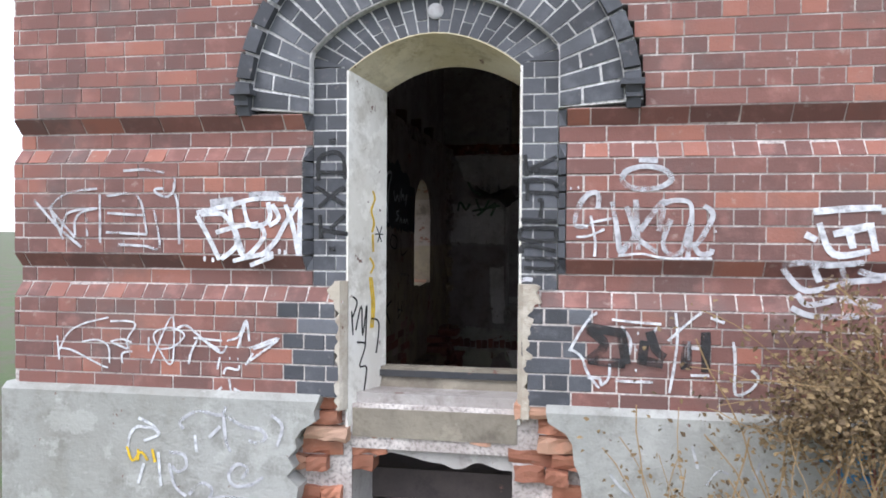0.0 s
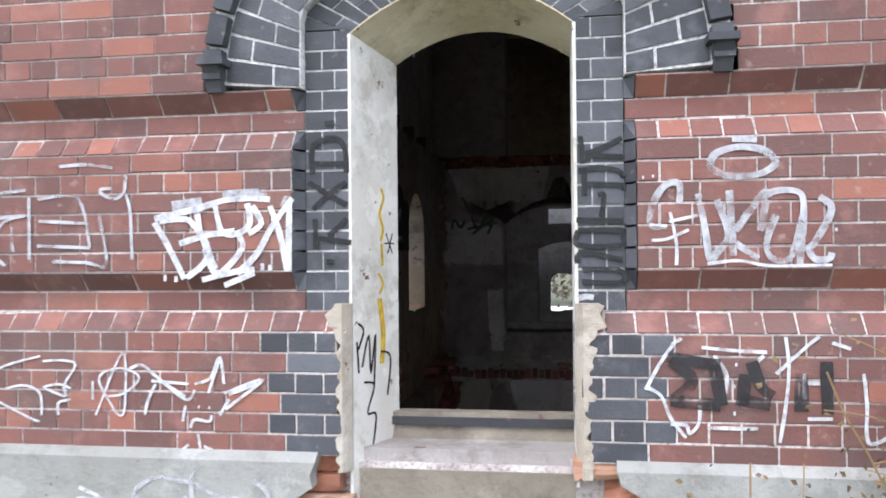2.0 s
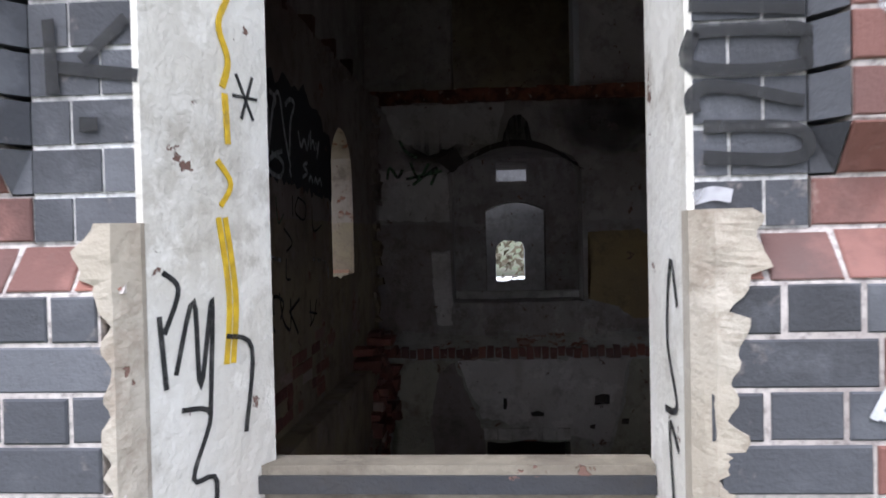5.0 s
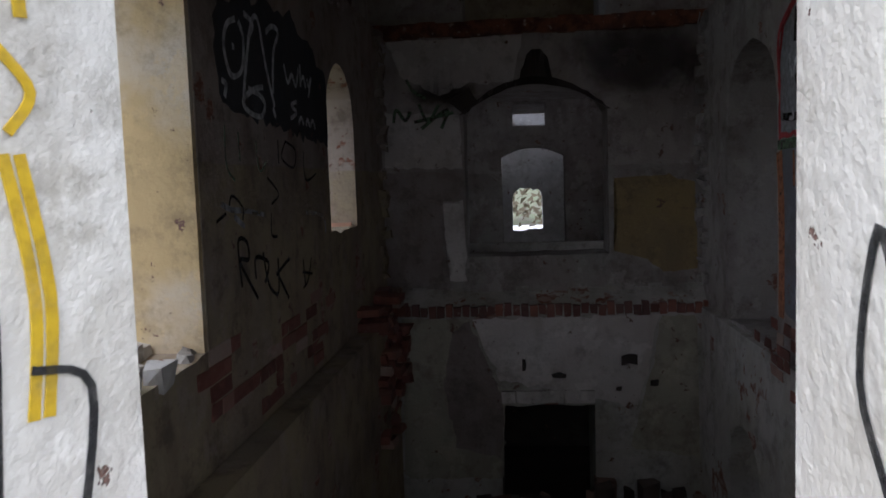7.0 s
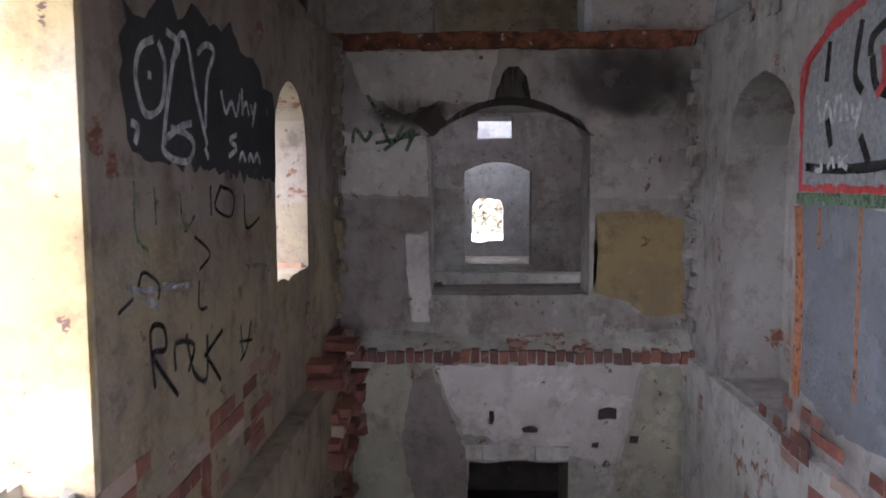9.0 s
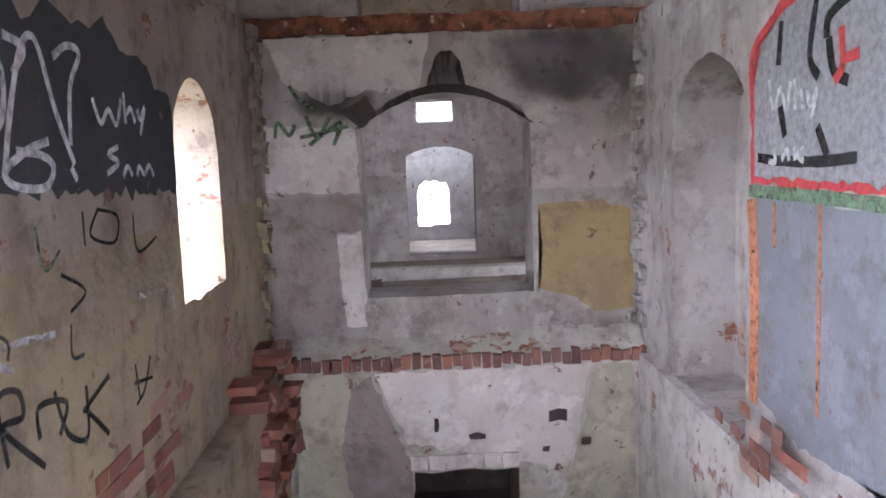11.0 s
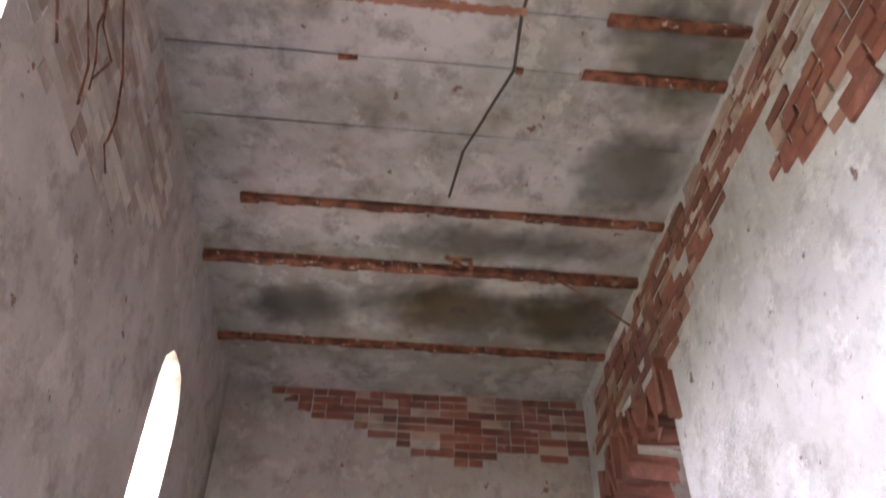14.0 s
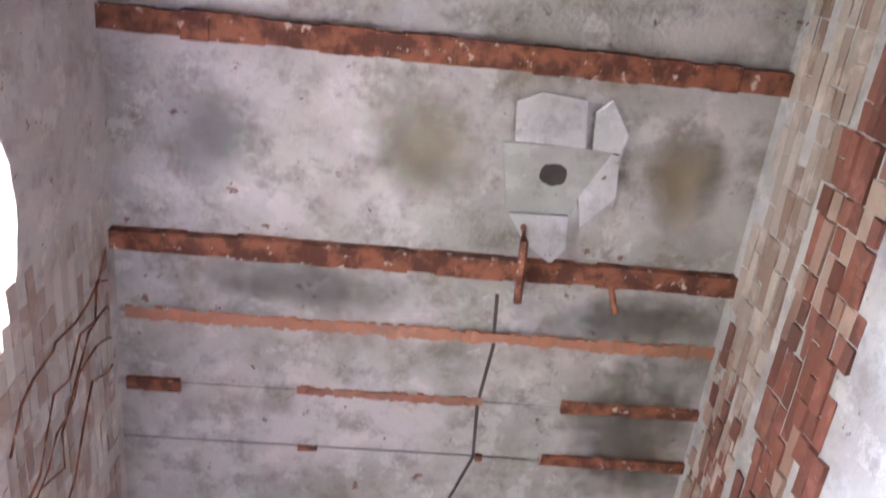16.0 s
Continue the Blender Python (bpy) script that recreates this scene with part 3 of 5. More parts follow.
rose = slab("ceiling_rose", [(890, 250), (1040, 262), (1082, 270), (1024, 345), (1010, 378), (895, 370)], ZC - 0.02, ZC + 0.01, render_grey, "grey plate around a round ceiling hole", "ceiling rose")


def tube(b, pts, r, sides=6):
    rings = []
    for i, p in enumerate(pts):
        p = Vector(p)
        d = (Vector(pts[min(i + 1, len(pts) - 1)]) - Vector(pts[max(i - 1, 0)])).normalized()
        u = d.orthogonal().normalized()
        v = d.cross(u)
        rings.append([b.verts.new(p + r * (math.cos(2 * math.pi * k / sides) * u + math.sin(2 * math.pi * k / sides) * v)) for k in range(sides)])
    for s, t in zip(rings, rings[1:]):
        for k in range(sides):
            b.faces.new((s[k], s[(k + 1) % sides], t[(k + 1) % sides], t[k]))
    b.faces.new(rings[0][::-1]), b.faces.new(rings[-1])


for nm_, pts, r in (("hanger_rod", [(0.80, 2.0, ZC), (0.80, 2.05, ZC - 0.1), (0.81, 2.38, ZC - 0.12)], 0.022), ("hanger_rod", [(1.28, 2.2, ZC), (1.34, 2.42, ZC - 0.08)], 0.016),
                    ("hanger_rod", [(0.62, 5.2, ZC), (0.5, 5.0, ZC - 0.10), (0.66, 4.98, ZC - 0.13), (0.7, 5.2, ZC - 0.05)], 0.02),
                    ("ceiling_wire", [(1.2, 5.15, ZC - 0.03), (1.6, 5.3, ZC - 0.15), (2.05, 5.6, ZC - 0.2)], 0.008)):
    bm = bmesh.new()
    tube(bm, pts, r)
    tagged(part(nm_, bm, rust), "bent rusty iron hanger under the ceiling", "iron rod")
bm = bmesh.new()
pts = [(0.72, 2.4), (0.74, 2.7), (0.70, 3.1), (0.72, 3.44), (0.60, 3.8), (0.50, 4.1), (0.46, 4.5)]
for (xa, ya), (xb, yb) in zip(pts, pts[1:]):
    prism(bm, [(xa - 0.008, ya), (xa + 0.012, ya), (xb + 0.008, yb), (xb - 0.01, yb)], 2, ZC - 0.004, ZC + 0.003)
tagged(part("ceiling_crack", bm, soot_and_shade), "dark crack running across the plaster ceiling", "crack")

# red-brown wood, coloured darker to imitate the shade of hollow sockets
stub_wood = brick_mat("socket_dark_beam_wood", (0.06, 0.03, 0.022), (0.10, 0.045, 0.032), (0.15, 0.07, 0.045), (0.03, 0.02, 0.018))
# beam stubs in sockets along the upper ledges
for y in (2.1, 2.82, 3.54, 4.29, 5.01, 5.73):
    bm = bmesh.new()
    rough_box(bm, XL - 0.15, XL + 0.01, y - 0.038, y + 0.038, ZU - 0.04, ZU + 0.12, 0.008, rng)
    tagged(part("beam_stub", bm, stub_wood), "red-brown beam end, darkened to stand in for a hollow socket", "beam end", "beam ends")
for y in (2.2, 2.9, 3.63, 4.32):
    bm = bmesh.new()
    rough_box(bm, XR - 0.01, XR + 0.15, y - 0.038, y + 0.038, ZU - 0.06, ZU + 0.10, 0.008, rng)
    tagged(part("beam_stub", bm, stub_wood), "red-brown beam end, darkened to stand in for a hollow socket", "beam end", "beam ends")
# ---- side room, next rooms ----
bm = bmesh.new()
box(bm, XRU + 2.6, XRU + 2.9, 3.0, 11.0, ZU - 0.3, ZC + 0.5)
pierced(bm, 1, 7.25, 7.45, XRU + 0.3, XRU + 2.6, ZU - 0.3, ZC + 0.5, [])
pierced(bm, 1, 3.0, 3.3, XRU + 0.36, XRU + 2.6, ZU - 0.3, ZC + 0.5, [(XRU + 0.6, XRU + 2.2, 3.0, 5.0, 0.3, 0)])
structure("wall_side_room", bm, plaster_up, "grey plaster walls of the upper side room")
bm = bmesh.new()
box(bm, XRU, XRU + 2.9, 3.0, 9.3, ZU - 0.3, ZU - 0.02)
structure("floor_side_room", bm, sill_stone, "dusty floor of the upper side room")
bm = bmesh.new()
pierced(bm, 1, 11.6, 12.0, -2.4, 4.0, ZU - 0.2, ZC + 0.5, [])
box(bm, -2.4, -2.0, YFU + 0.45, 11.6, ZU - 0.2, ZC + 0.5)
pierced(bm, 0, 3.4, 3.8, YFU + 0.45, 11.6, ZU - 0.2, ZC + 0.5, [(8.6, 10.4, 3.4, 4.9, 0.3, 0)])
structure("wall_back_room_upper", bm, plaster_beige, "yellowed plaster of the upper room behind")
bm = bmesh.new()
box(bm, -2.4, 3.8, YFU + 0.45, 12.0, 5.2, 5.3)
for y in (8.2, 9.2, 10.2, 11.2):
    box(bm, -2.2, 3.6, y - 0.06, y + 0.06, 5.1, 5.2)
structure("ceiling_back_room_upper", bm, plaster_beige, "yellowed beamed ceiling of the upper room behind")
# lower room behind the arched opening
RB = (-1.6, 3.0)
bm = bmesh.new()
pierced(bm, 1, 12.0, 12.4, RB[0], RB[1], -0.2, 2.7, [(-0.12, 0.86, 0.25, 1.65, 0.14, 0.0), (0.07, 0.58, 2.13, 2.45, 0.0, 0.0)])
structure("wall_room_behind", bm, plaster_far, "pale cross wall with an arched doorway")
bm = bmesh.new()
pierced(bm, 0, RB[0] - 0.4, RB[0], YF + 0.5, 18.4, -0.2, 3.2, [])
pierced(bm, 0, RB[1], RB[1] + 0.4, YF + 0.5, 18.4, -0.2, 3.2, [(8.8, 9.6, 0.7, 1.7, 0.3, 0)])
structure("wall_room_sides", bm, plaster_right, "grey side walls of the rooms behind")
bm = bmesh.new()
pierced(bm, 1, 18.0, 18.4, RB[0], RB[1], -0.2, 3.2, [(0.0, 0.69, 0.13, 0.86, 0.25, 0.05)])
structure("wall_end", bm, plaster_white, "bright end wall with a small arched window")
bm = bmesh.new()
box(bm, RB[0], RB[1], YF + 0.5, 18.0, -0.4, -0.2)
box(bm, RB[0], RB[1], 8.6, 12.0, -0.2, 0.18)
structure("floor_room_behind", bm, sill_stone, "dusty rubble-strewn floor of the rooms behind")
bm = bmesh.new()
box(bm, RB[0] - 0.4, RB[1] + 0.4, YF + 0.5, 12.0, 2.5, 2.6)
box(bm, RB[0] - 0.4, RB[1] + 0.4, 12.4, 17.0, 2.7, 2.8)
structure("ceiling_room_behind", bm, plaster_far, "sagging ceiling over the rooms behind")
bm = bmesh.new()
rough_box(bm, -0.5, 1.5, 8.5, 8.75, 0.47, 0.58, 0.02, rng)
tagged(part("fallen_beam", bm, plaster_low), "fallen beam lying across the room behind", "beam")
for s in (-0.45, 1.0, 1.4):
    bm = bmesh.new()
    rough_box(bm, s - 0.02, s + 0.12, 8.5, 8.7, -0.2, 0.48, 0.015, rng)
    tagged(part("rubble_support", bm, rubble_m), "rubble pillar under the fallen beam", "rubble", "rubble pillars")


# ---- facade bricks ----
def brick_mesh(length, f, h, tag):
    """A brick with softened front edges: foot face at depth f, head face at depth h."""
    b = bmesh.new()
    e, hh = 0.003, CO - 0.0075
    back = 0.05
    ring0 = [b.verts.new(q) for q in ((0, back, 0), (length, back, 0), (length, back, hh), (0, back, hh))]
    ring1 = [b.verts.new(q) for q in ((0, f + e, 0), (length, f + e, 0), (length, h + e, hh), (0, h + e, hh))]
    t = e / hh
    ring2 = [b.verts.new(q) for q in ((e, f + (h - f) * t, e), (length - e, f + (h - f) * t, e), (length - e, h + (f - h) * t, hh - e), (e, h + (f - h) * t, hh - e))]
    for p, q in ((ring0, ring1), (ring1, ring2)):
        for k in range(4):
            b.faces.new((p[k], p[(k + 1) % 4], q[(k + 1) % 4], q[k]))
    b.faces.new(ring2)
    bmesh.ops.recalc_face_normals(b, faces=b.faces)
    me = bpy.data.meshes.new("brick")
    b.to_mesh(me)
    b.free()
    me.materials.append(brick_black if tag else brick_red)
    return me


MESHES = {}
rng = random.Random(11)
facade = tagged(new("facade_brickwork"), "rusticated red brick facade skin with black quoins", "brickwork", kind="structure")
rest = bmesh.new()
count = 0


def lay(x, row, length, black):
    global count
    length = round(length / 0.005) * 0.005
    if length < 0.03:
        return
    f, h = profile(row)
    z = Z0 + CO * row + 0.004
    y = rng.uniform(-0.0025, 0.0025)
    near = -1.35 < x < 1.2 and row < 18
    if near and count < 300 or black:
        key = (length, f, h, black)
        if key not in MESHES:
            MESHES[key] = brick_mesh(length - 0.008, f, h, black)
        ob = new("brick", MESHES[key])
        ob.location, ob.rotation_euler = (x + 0.004, y, z + rng.uniform(-0.001, 0.001)), (0, rng.uniform(-0.004, 0.004), 0)
        ob.parent = facade
        count += 1
    else:
        prism(rest, [(f + y, z), (0.05, z), (0.05, z + CO - 0.009), (h + y, z + CO - 0.009)], 0, x + 0.004, x + length - 0.004)


def course(xa, xb, row, header, from_right):
    """Lays a course from its end next to the entrance outwards."""
    pitch = 0.1095 if header else 0.219
    x, n = (xb if from_right else xa), 0
    first = pitch * (0.5 if row % 4 == 1 else 1.0) if not header else pitch * 0.75
    while (x - xa if from_right else xb - x) > 0.02:
        w = min(first if n == 0 else pitch, (x - xa) if from_right else (xb - x))
        tooth = row < 7 and n < (2 if row % 2 else 1) + (1 if header else 0)
        lay(x - w if from_right else x, row, w, tooth and kind_of(row) == "proud")
        x += -w if from_right else w
        n += 1


for row in range(ROWS_N):
    kind = kind_of(row)
    header = kind == "chamfer" or (kind == "proud" and row % 2 == 1)
    g = gap(row)
    if g:
        course(-2.24, g[0], row, header, True)
        course(g[1], 3.4, row, header, False)
    else:
        course(-2.24, 3.4, row, header, False)
ob = part("rest_bricks", rest, brick_red_rest, facade)
tagged(ob, "red clinker bricks of the outer facade", kind="stuff")

# quoins and splayed edges
b = bmesh.new()
for xa, xb in ((-0.613, OL - 0.002), (OR + 0.002, 0.584)):
    box(b, xa, xb, 0.007, 0.0585, Z0 + CO * 7, 2.375)
structure("quoin_mortar", b, mortar_white, "white mortar joints of the black quoins")
for row in range(7, 21):
    za = Z0 + CO * row + 0.004
    for xa, xb, s in ((-0.615, OL, -1), (OR, 0.586, 1)):
        cut = 0.115 if row % 2 else 0.065
        mid = xa + cut if s > 0 else xb - cut
        for p, q in ((xa, mid), (mid, xb)):
            b = bmesh.new()
            box(b, p + 0.003, q - 0.003, 0.002 + rng.uniform(-0.002, 0.002), 0.058, za, za + CO - 0.009)
            ob = part("quoin_brick", b, brick_black, facade)
        if row < 18 and kind_of(row) != "recess":
            f, h = profile(row)
            b = bmesh.new()
            e0, e1 = (-0.65, -0.615) if s < 0 else (0.622, 0.586)
            vs = []
            for z, d in ((za, f), (za + CO - 0.009, h)):
                vs.append([b.verts.new(q) for q in ((e0, d, z), (e1, 0.004, z), (e1, 0.05, z), (e0, 0.05, z))])
            b.faces.new(vs[0]), b.faces.new(vs[1])
            for k in range(4):
                b.faces.new((vs[0][k], vs[0][(k + 1) % 4], vs[1][(k + 1) % 4], vs[1][k]))
            bmesh.ops.recalc_face_normals(b, faces=b.faces)
            part("splay_brick", b, brick_black, facade)

# arch rings of black voussoirs
bed = bmesh.new()


def ring_point(which, a):
    """Points of the arch's lines at angle a from the crown."""
    if which == 0:
        r, zc = 0.617, 1.908
        lim = math.asin(0.4185 / 0.617)
    elif which == 4:
        if abs(a) > 0.72:
            k = (abs(a) - 0.72) / 0.28
            return (CX + math.copysign(0.60, a), 2.437 - k * 0.287)
        return ring_point(1, a / 0.72)
    elif which == 1:
        r, zc = 0.80, 1.908
        lim = math.asin(0.60 / 0.80)
    elif which == 2:
        r, zc = 0.90, 2.176
        lim = math.pi / 2
    else:
        r, zc = 0.975, 2.176
        lim = math.pi / 2
    return (CX + r * math.sin(a * lim), zc + r * math.cos(a * lim))


def voussoirs(name, inner, outer, n, y0, y1, split, material):
    for i in range(n):
        a, c = -1 + 2 * (i + 0.075) / n, -1 + 2 * (i + 0.925) / n
        cuts = [0, 1]
        if split:
            cuts = [0, 0.66 if i % 2 else 0.36, 1]
        for p, q in zip(cuts, cuts[1:]):
            def at(ang, k):
                u, v = ring_point(inner, ang), ring_point(outer, ang)
                return (u[0] + (v[0] - u[0]) * k, u[1] + (v[1] - u[1]) * k)
            g = 0.02
            b = bmesh.new()
            prism(b, [at(a, p + g), at(c, p + g), at(c, q - g), at(a, q - g)], 1, y0 + rng.uniform(-0.002, 0.002), y1)
            part(name, b, material, facade)


voussoirs("arch_brick", 0, 1, 19, 0.002, 0.058, True, brick_black)
voussoirs("outer_arch_brick", 4, 2, 29, PRO, 0.05, True, brick_black)
voussoirs("hood_brick", 2, 3, 22, PRO - 0.045, 0.03, False, brick_black)
b = bmesh.new()
m = 40
for i in range(m):
    a, c = -1 + 2 * i / m, -1 + 2 * (i + 1) / m
    prism(b, [ring_point(0, a), ring_point(0, c), ring_point(1, c), ring_point(1, a)], 1, 0.008, 0.062)
    prism(b, [ring_point(4, a), ring_point(4, c), ring_point(3, c), ring_point(3, a)], 1, PRO + 0.006, 0.056)
structure("arch_mortar", b, mortar_white, "white mortar joints of the black brick arch")
# stilts below the outer ring, and the hood's corbels
for s, e0, e1 in ((-1, -0.905, -0.615), (1, 0.586, 0.878)):
    b = bmesh.new()
    xa, xb = (CX - 0.6, CX - 0.42) if s < 0 else (CX + 0.6, CX + 0.42)
    prism(b, [(xa, 2.38), (xb, 2.38), (xa, 2.43)], 1, 0.003, 0.058)
    part("springer_brick", b, brick_black, facade)
    o = (e0 - 0.075, e0) if s < 0 else (e1, e1 + 0.075)
    b = bmesh.new()
    prism(b, [(-0.13, 2.25), (0.03, 2.25), (0.03, 2.14), (-0.07, 2.14), (-0.09, 2.19)], 0, o[0] + 0.012 * (s > 0), o[1] - 0.012 * (s < 0))
    box(b, o[0] - 0.015, o[1] + 0.015, -0.135, 0.03, 2.235, 2.262)
    part("corbel", b, brick_black, facade, "small dark corbel under the hood mould")
b = bmesh.new()
bmesh.ops.create_uvsphere(b, u_segments=12, v_segments=8, radius=0.04, matrix=Matrix.Translation((CX + 0.01, 0.0, 2.63)) @ Matrix.Diagonal((1, 0.4, 1, 1)))
tagged(part("mortar_blob", b, plaster_white), "pale plaster blob on the arch's keystone", "plaster patch")


# ---- paint, soot and plaster patches on the walls ----
def patch(name, pts, axis, off, sign, material, label, category="paint patch", rough=0.02):
    """A thin coat with a frayed outline on a wall across axis."""
    out = []
    P = [Vector(p) for p in pts]
    for i, p in enumerate(P):
        q = P[(i + 1) % len(P)]
        n = max(1, int((q - p).length / 0.05))
        for k in range(n):
            r = p + (q - p) * k / n
            out.append((r.x + rough * noise.noise(Vector((r.x * 17, r.y * 17, 1.0))) * 1.6, r.y + rough * noise.noise(Vector((r.x * 17, r.y * 17, 6.0))) * 1.6))
    b = bmesh.new()
    lo, hi = [], []
    for u, v in out:
        for lst, d in ((lo, 0.0), (hi, 0.004)):
            r = [u, v]
            r.insert(axis, off + sign * d)
            lst.append(b.verts.new(r))
    fs = [b.faces.new(lo), b.faces.new(hi)]
    for k in range(len(lo)):
        fs.append(b.faces.new((lo[k], lo[(k + 1) % len(lo)], hi[(k + 1) % len(lo)], hi[k])))
    bmesh.ops.triangulate(b, faces=fs[:2])
    bmesh.ops.recalc_face_normals(b, faces=b.faces)
    return tagged(part(name, b, material), label, category)


def stain(label, centre, radii, axis, off, sign, base, strength=1.0, scale=5.0):
    pts = [(centre[0] + radii[0] * 1.5 * math.cos(a / 10 * math.pi), centre[1] + radii[1] * 1.5 * math.sin(a / 10 * math.pi)) for a in range(20)]
    return patch("damp_stain", pts, axis, off, sign, blot("stain", base, centre, radii, axis, strength, scale), label, "stain", 0.0)


def brick_field(pts, axis, off, sign, material, label, keep=0.93, relief=0.018):
    """Bared courses of brick inside a frayed outline, each brick a little proud."""
    b = bmesh.new()
    r = random.Random(len(pts))
    P = [Vector(p) for p in pts]
    u0, u1 = min(p.x for p in P), max(p.x for p in P)
    v, row = min(p.y for p in P), 0
    while v < max(p.y for p in P):
        u = u0 + 0.125 * (row % 2)
        while u < u1:
            c, inside = Vector((u + 0.06, v + 0.035)), False
            for p, q in zip(P, P[1:] + P[:1]):
                if (p.y > c.y) != (q.y > c.y) and c.x < (q.x - p.x) * (c.y - p.y) / (q.y - p.y) + p.x:
                    inside = not inside
            w = r.choice((0.115, 0.24))
            if inside and r.random() < keep:
                d = sorted((off, off + sign * r.uniform(0.002, relief)))
                if axis == 1:
                    rough_box(b, u, u + w, d[0], d[1], v, v + 0.067, 0.005, r)
                else:
                    rough_box(b, d[0], d[1], u, u + w, v, v + 0.067, 0.005, r)
            u += w + 0.01
        v += 0.077
        row += 1
    return tagged(part("bared_brick", b, material), label, "brickwork", kind="stuff")


jamb_lime = plaster_mat("crumbling_jamb_lime", (0.50, 0.46, 0.40), (0.42, 0.37, 0.30), (0.30, 0.22, 0.16), 0.9, brick=False, streak=0.5)
old_brick = brick_mat("old_inner_brick", (0.14, 0.05, 0.035), (0.23, 0.085, 0.06), (0.42, 0.32, 0.26), (0.12, 0.07, 0.06), joined=True)
dado_grey = plaster_mat("grey_dado_paint", (0.27, 0.23, 0.215), (0.34, 0.30, 0.28), (0.16, 0.125, 0.115), 0.9, brick=False)
cream = plaster_mat("cream_distemper", (0.44, 0.41, 0.33), (0.38, 0.36, 0.29), (0.25, 0.21, 0.17), 0.9, brick=False)
pale = plaster_mat("pale_skim", (0.64, 0.60, 0.58), (0.56, 0.52, 0.50), (0.36, 0.31, 0.28), 0.74)
far = (1, YF - 0.001, -1)
patch("soot_spike", [(0.12, 2.14), (0.18, 2.30), (0.27, 2.48), (0.36, 2.49), (0.42, 2.40), (0.39, 2.33), (0.42, 2.24), (0.52, 2.15), (0.3, 2.20)], *far, soot_and_shade, "black soot tongue above the arched opening", "soot stain")
arch_o, arch_i = [], []
for k in range(17):
    a = -1 + k / 8
    arch_o.append((0.295 + 0.70 * a, 1.91 + 0.33 * (1 - a * a)))
    arch_i.append((0.295 + 0.665 * a, 1.92 + 0.25 * (1 - a * a)))
patch("arch_soot", arch_o + arch_i[::-1], *far, soot_and_shade, "charred black edge round the arched opening", "soot stain", 0.01)
FAR = view_to_plane((4.6071, -0.0315, -3.7649, -0.0196, -4.6906, 3.0917, 0.0138, -0.0622))
patch("soot_fleck", on(FAR, [[(705, 218), (728, 212), (752, 194), (768, 225), (742, 250), (720, 232)]])[0], 1, YF - 0.0055, -1, soot_and_shade, "dark soot fleck beside the arched opening", "soot stain", 0.01)
graffiti("tag", on(FAR, [[(598, 262), (604, 236), (622, 258), (632, 240)], [(625, 175), (640, 200), (665, 215)], [(650, 225), (668, 262), (690, 228)], [(655, 275), (708, 238), (695, 276)], [(640, 262), (720, 245)]]), 0.03, (1, -1), YF - 0.006, green_spray, "grey-green tag on the far plaster")
stain("dark smoke shade on the plaster over the opening", (1.22, 2.36), (0.80, 0.34), *far, (0.15, 0.125, 0.12), 0.7, 2.5)
stain("smoke shade beside the arched opening", (-0.55, 2.12), (0.42, 0.16), *far, (0.13, 0.11, 0.10), 0.6)
patch("dado_paint", [(-1.14, 1.40), (-0.42, 1.38), (-0.42, 1.10), (-0.58, 1.08), (-0.60, 0.36), (-1.14, 0.30)], *far, dado_grey, "dull grey dado paint on the far wall")
patch("pale_plaster", [(-0.58, 1.10), (-0.40, 1.12), (-0.38, 0.36), (-0.55, 0.35)], *far, pale, "pale repaired plaster strip beside the opening")
patch("pale_plaster", [(-1.1, 1.96), (-0.4, 1.92), (-0.4, 1.42), (-1.12, 1.44)], *far, pale, "whitish plaster field above the dado")
patch("pale_plaster", [(-1.08, 2.62), (0.2, 2.62), (0.1, 2.2), (-0.3, 2.2), (-0.6, 2.1), (-0.95, 2.3)], *far, pale, "whitish plaster field under the upper ledge")
patch("ochre_panel", [(1.02, 1.27), (1.5, 1.30), (1.74, 1.22), (1.76, 0.42), (1.45, 0.40), (1.3, 0.52), (1.02, 0.60)], *far, ochre, "flaking ochre painted wall field")
low = (1, YF - 0.201, -1)
patch("cream_field", [(-1.0, 0.02), (-0.36, 0.02), (-0.2, -0.45), (-0.05, -0.75), (-0.08, -1.5), (-1.0, -1.5)], *low, cream, "cream distemper on the cellar wall")
patch("pale_plaster", [(-0.33, 0.02), (1.36, 0.03), (1.28, -0.4), (1.15, -0.85), (0.82, -0.74), (-0.1, -0.55)], *low, pale, "white plaster on the cellar wall over the doorway")
patch("cream_field", [(1.38, 0.02), (1.7, 0.02), (1.72, -1.3), (1.1, -1.2), (1.2, -0.8), (1.32, -0.4)], *low, cream, "cream distemper on the cellar wall")
patch("dado_paint", [(-0.52, -0.1), (-0.36, 0.0), (-0.2, -0.4), (-0.06, -0.78), (-0.1, -1.3), (-0.5, -1.2), (-0.62, -0.6)], 1, YF - 0.206, -1, dado_grey, "grey damp field on the cellar wall")
for k in range(6):
    b = bmesh.new()
    rough_box(b, -0.08 + 0.145 * k, 0.055 + 0.145 * k, YF - 0.235, YF - 0.19, -0.775, -0.66, 0.008, rng)
    tagged(part("lintel_brick", b, pale), "whitewashed lintel brick above the cellar doorway", "brick", "lintel bricks")
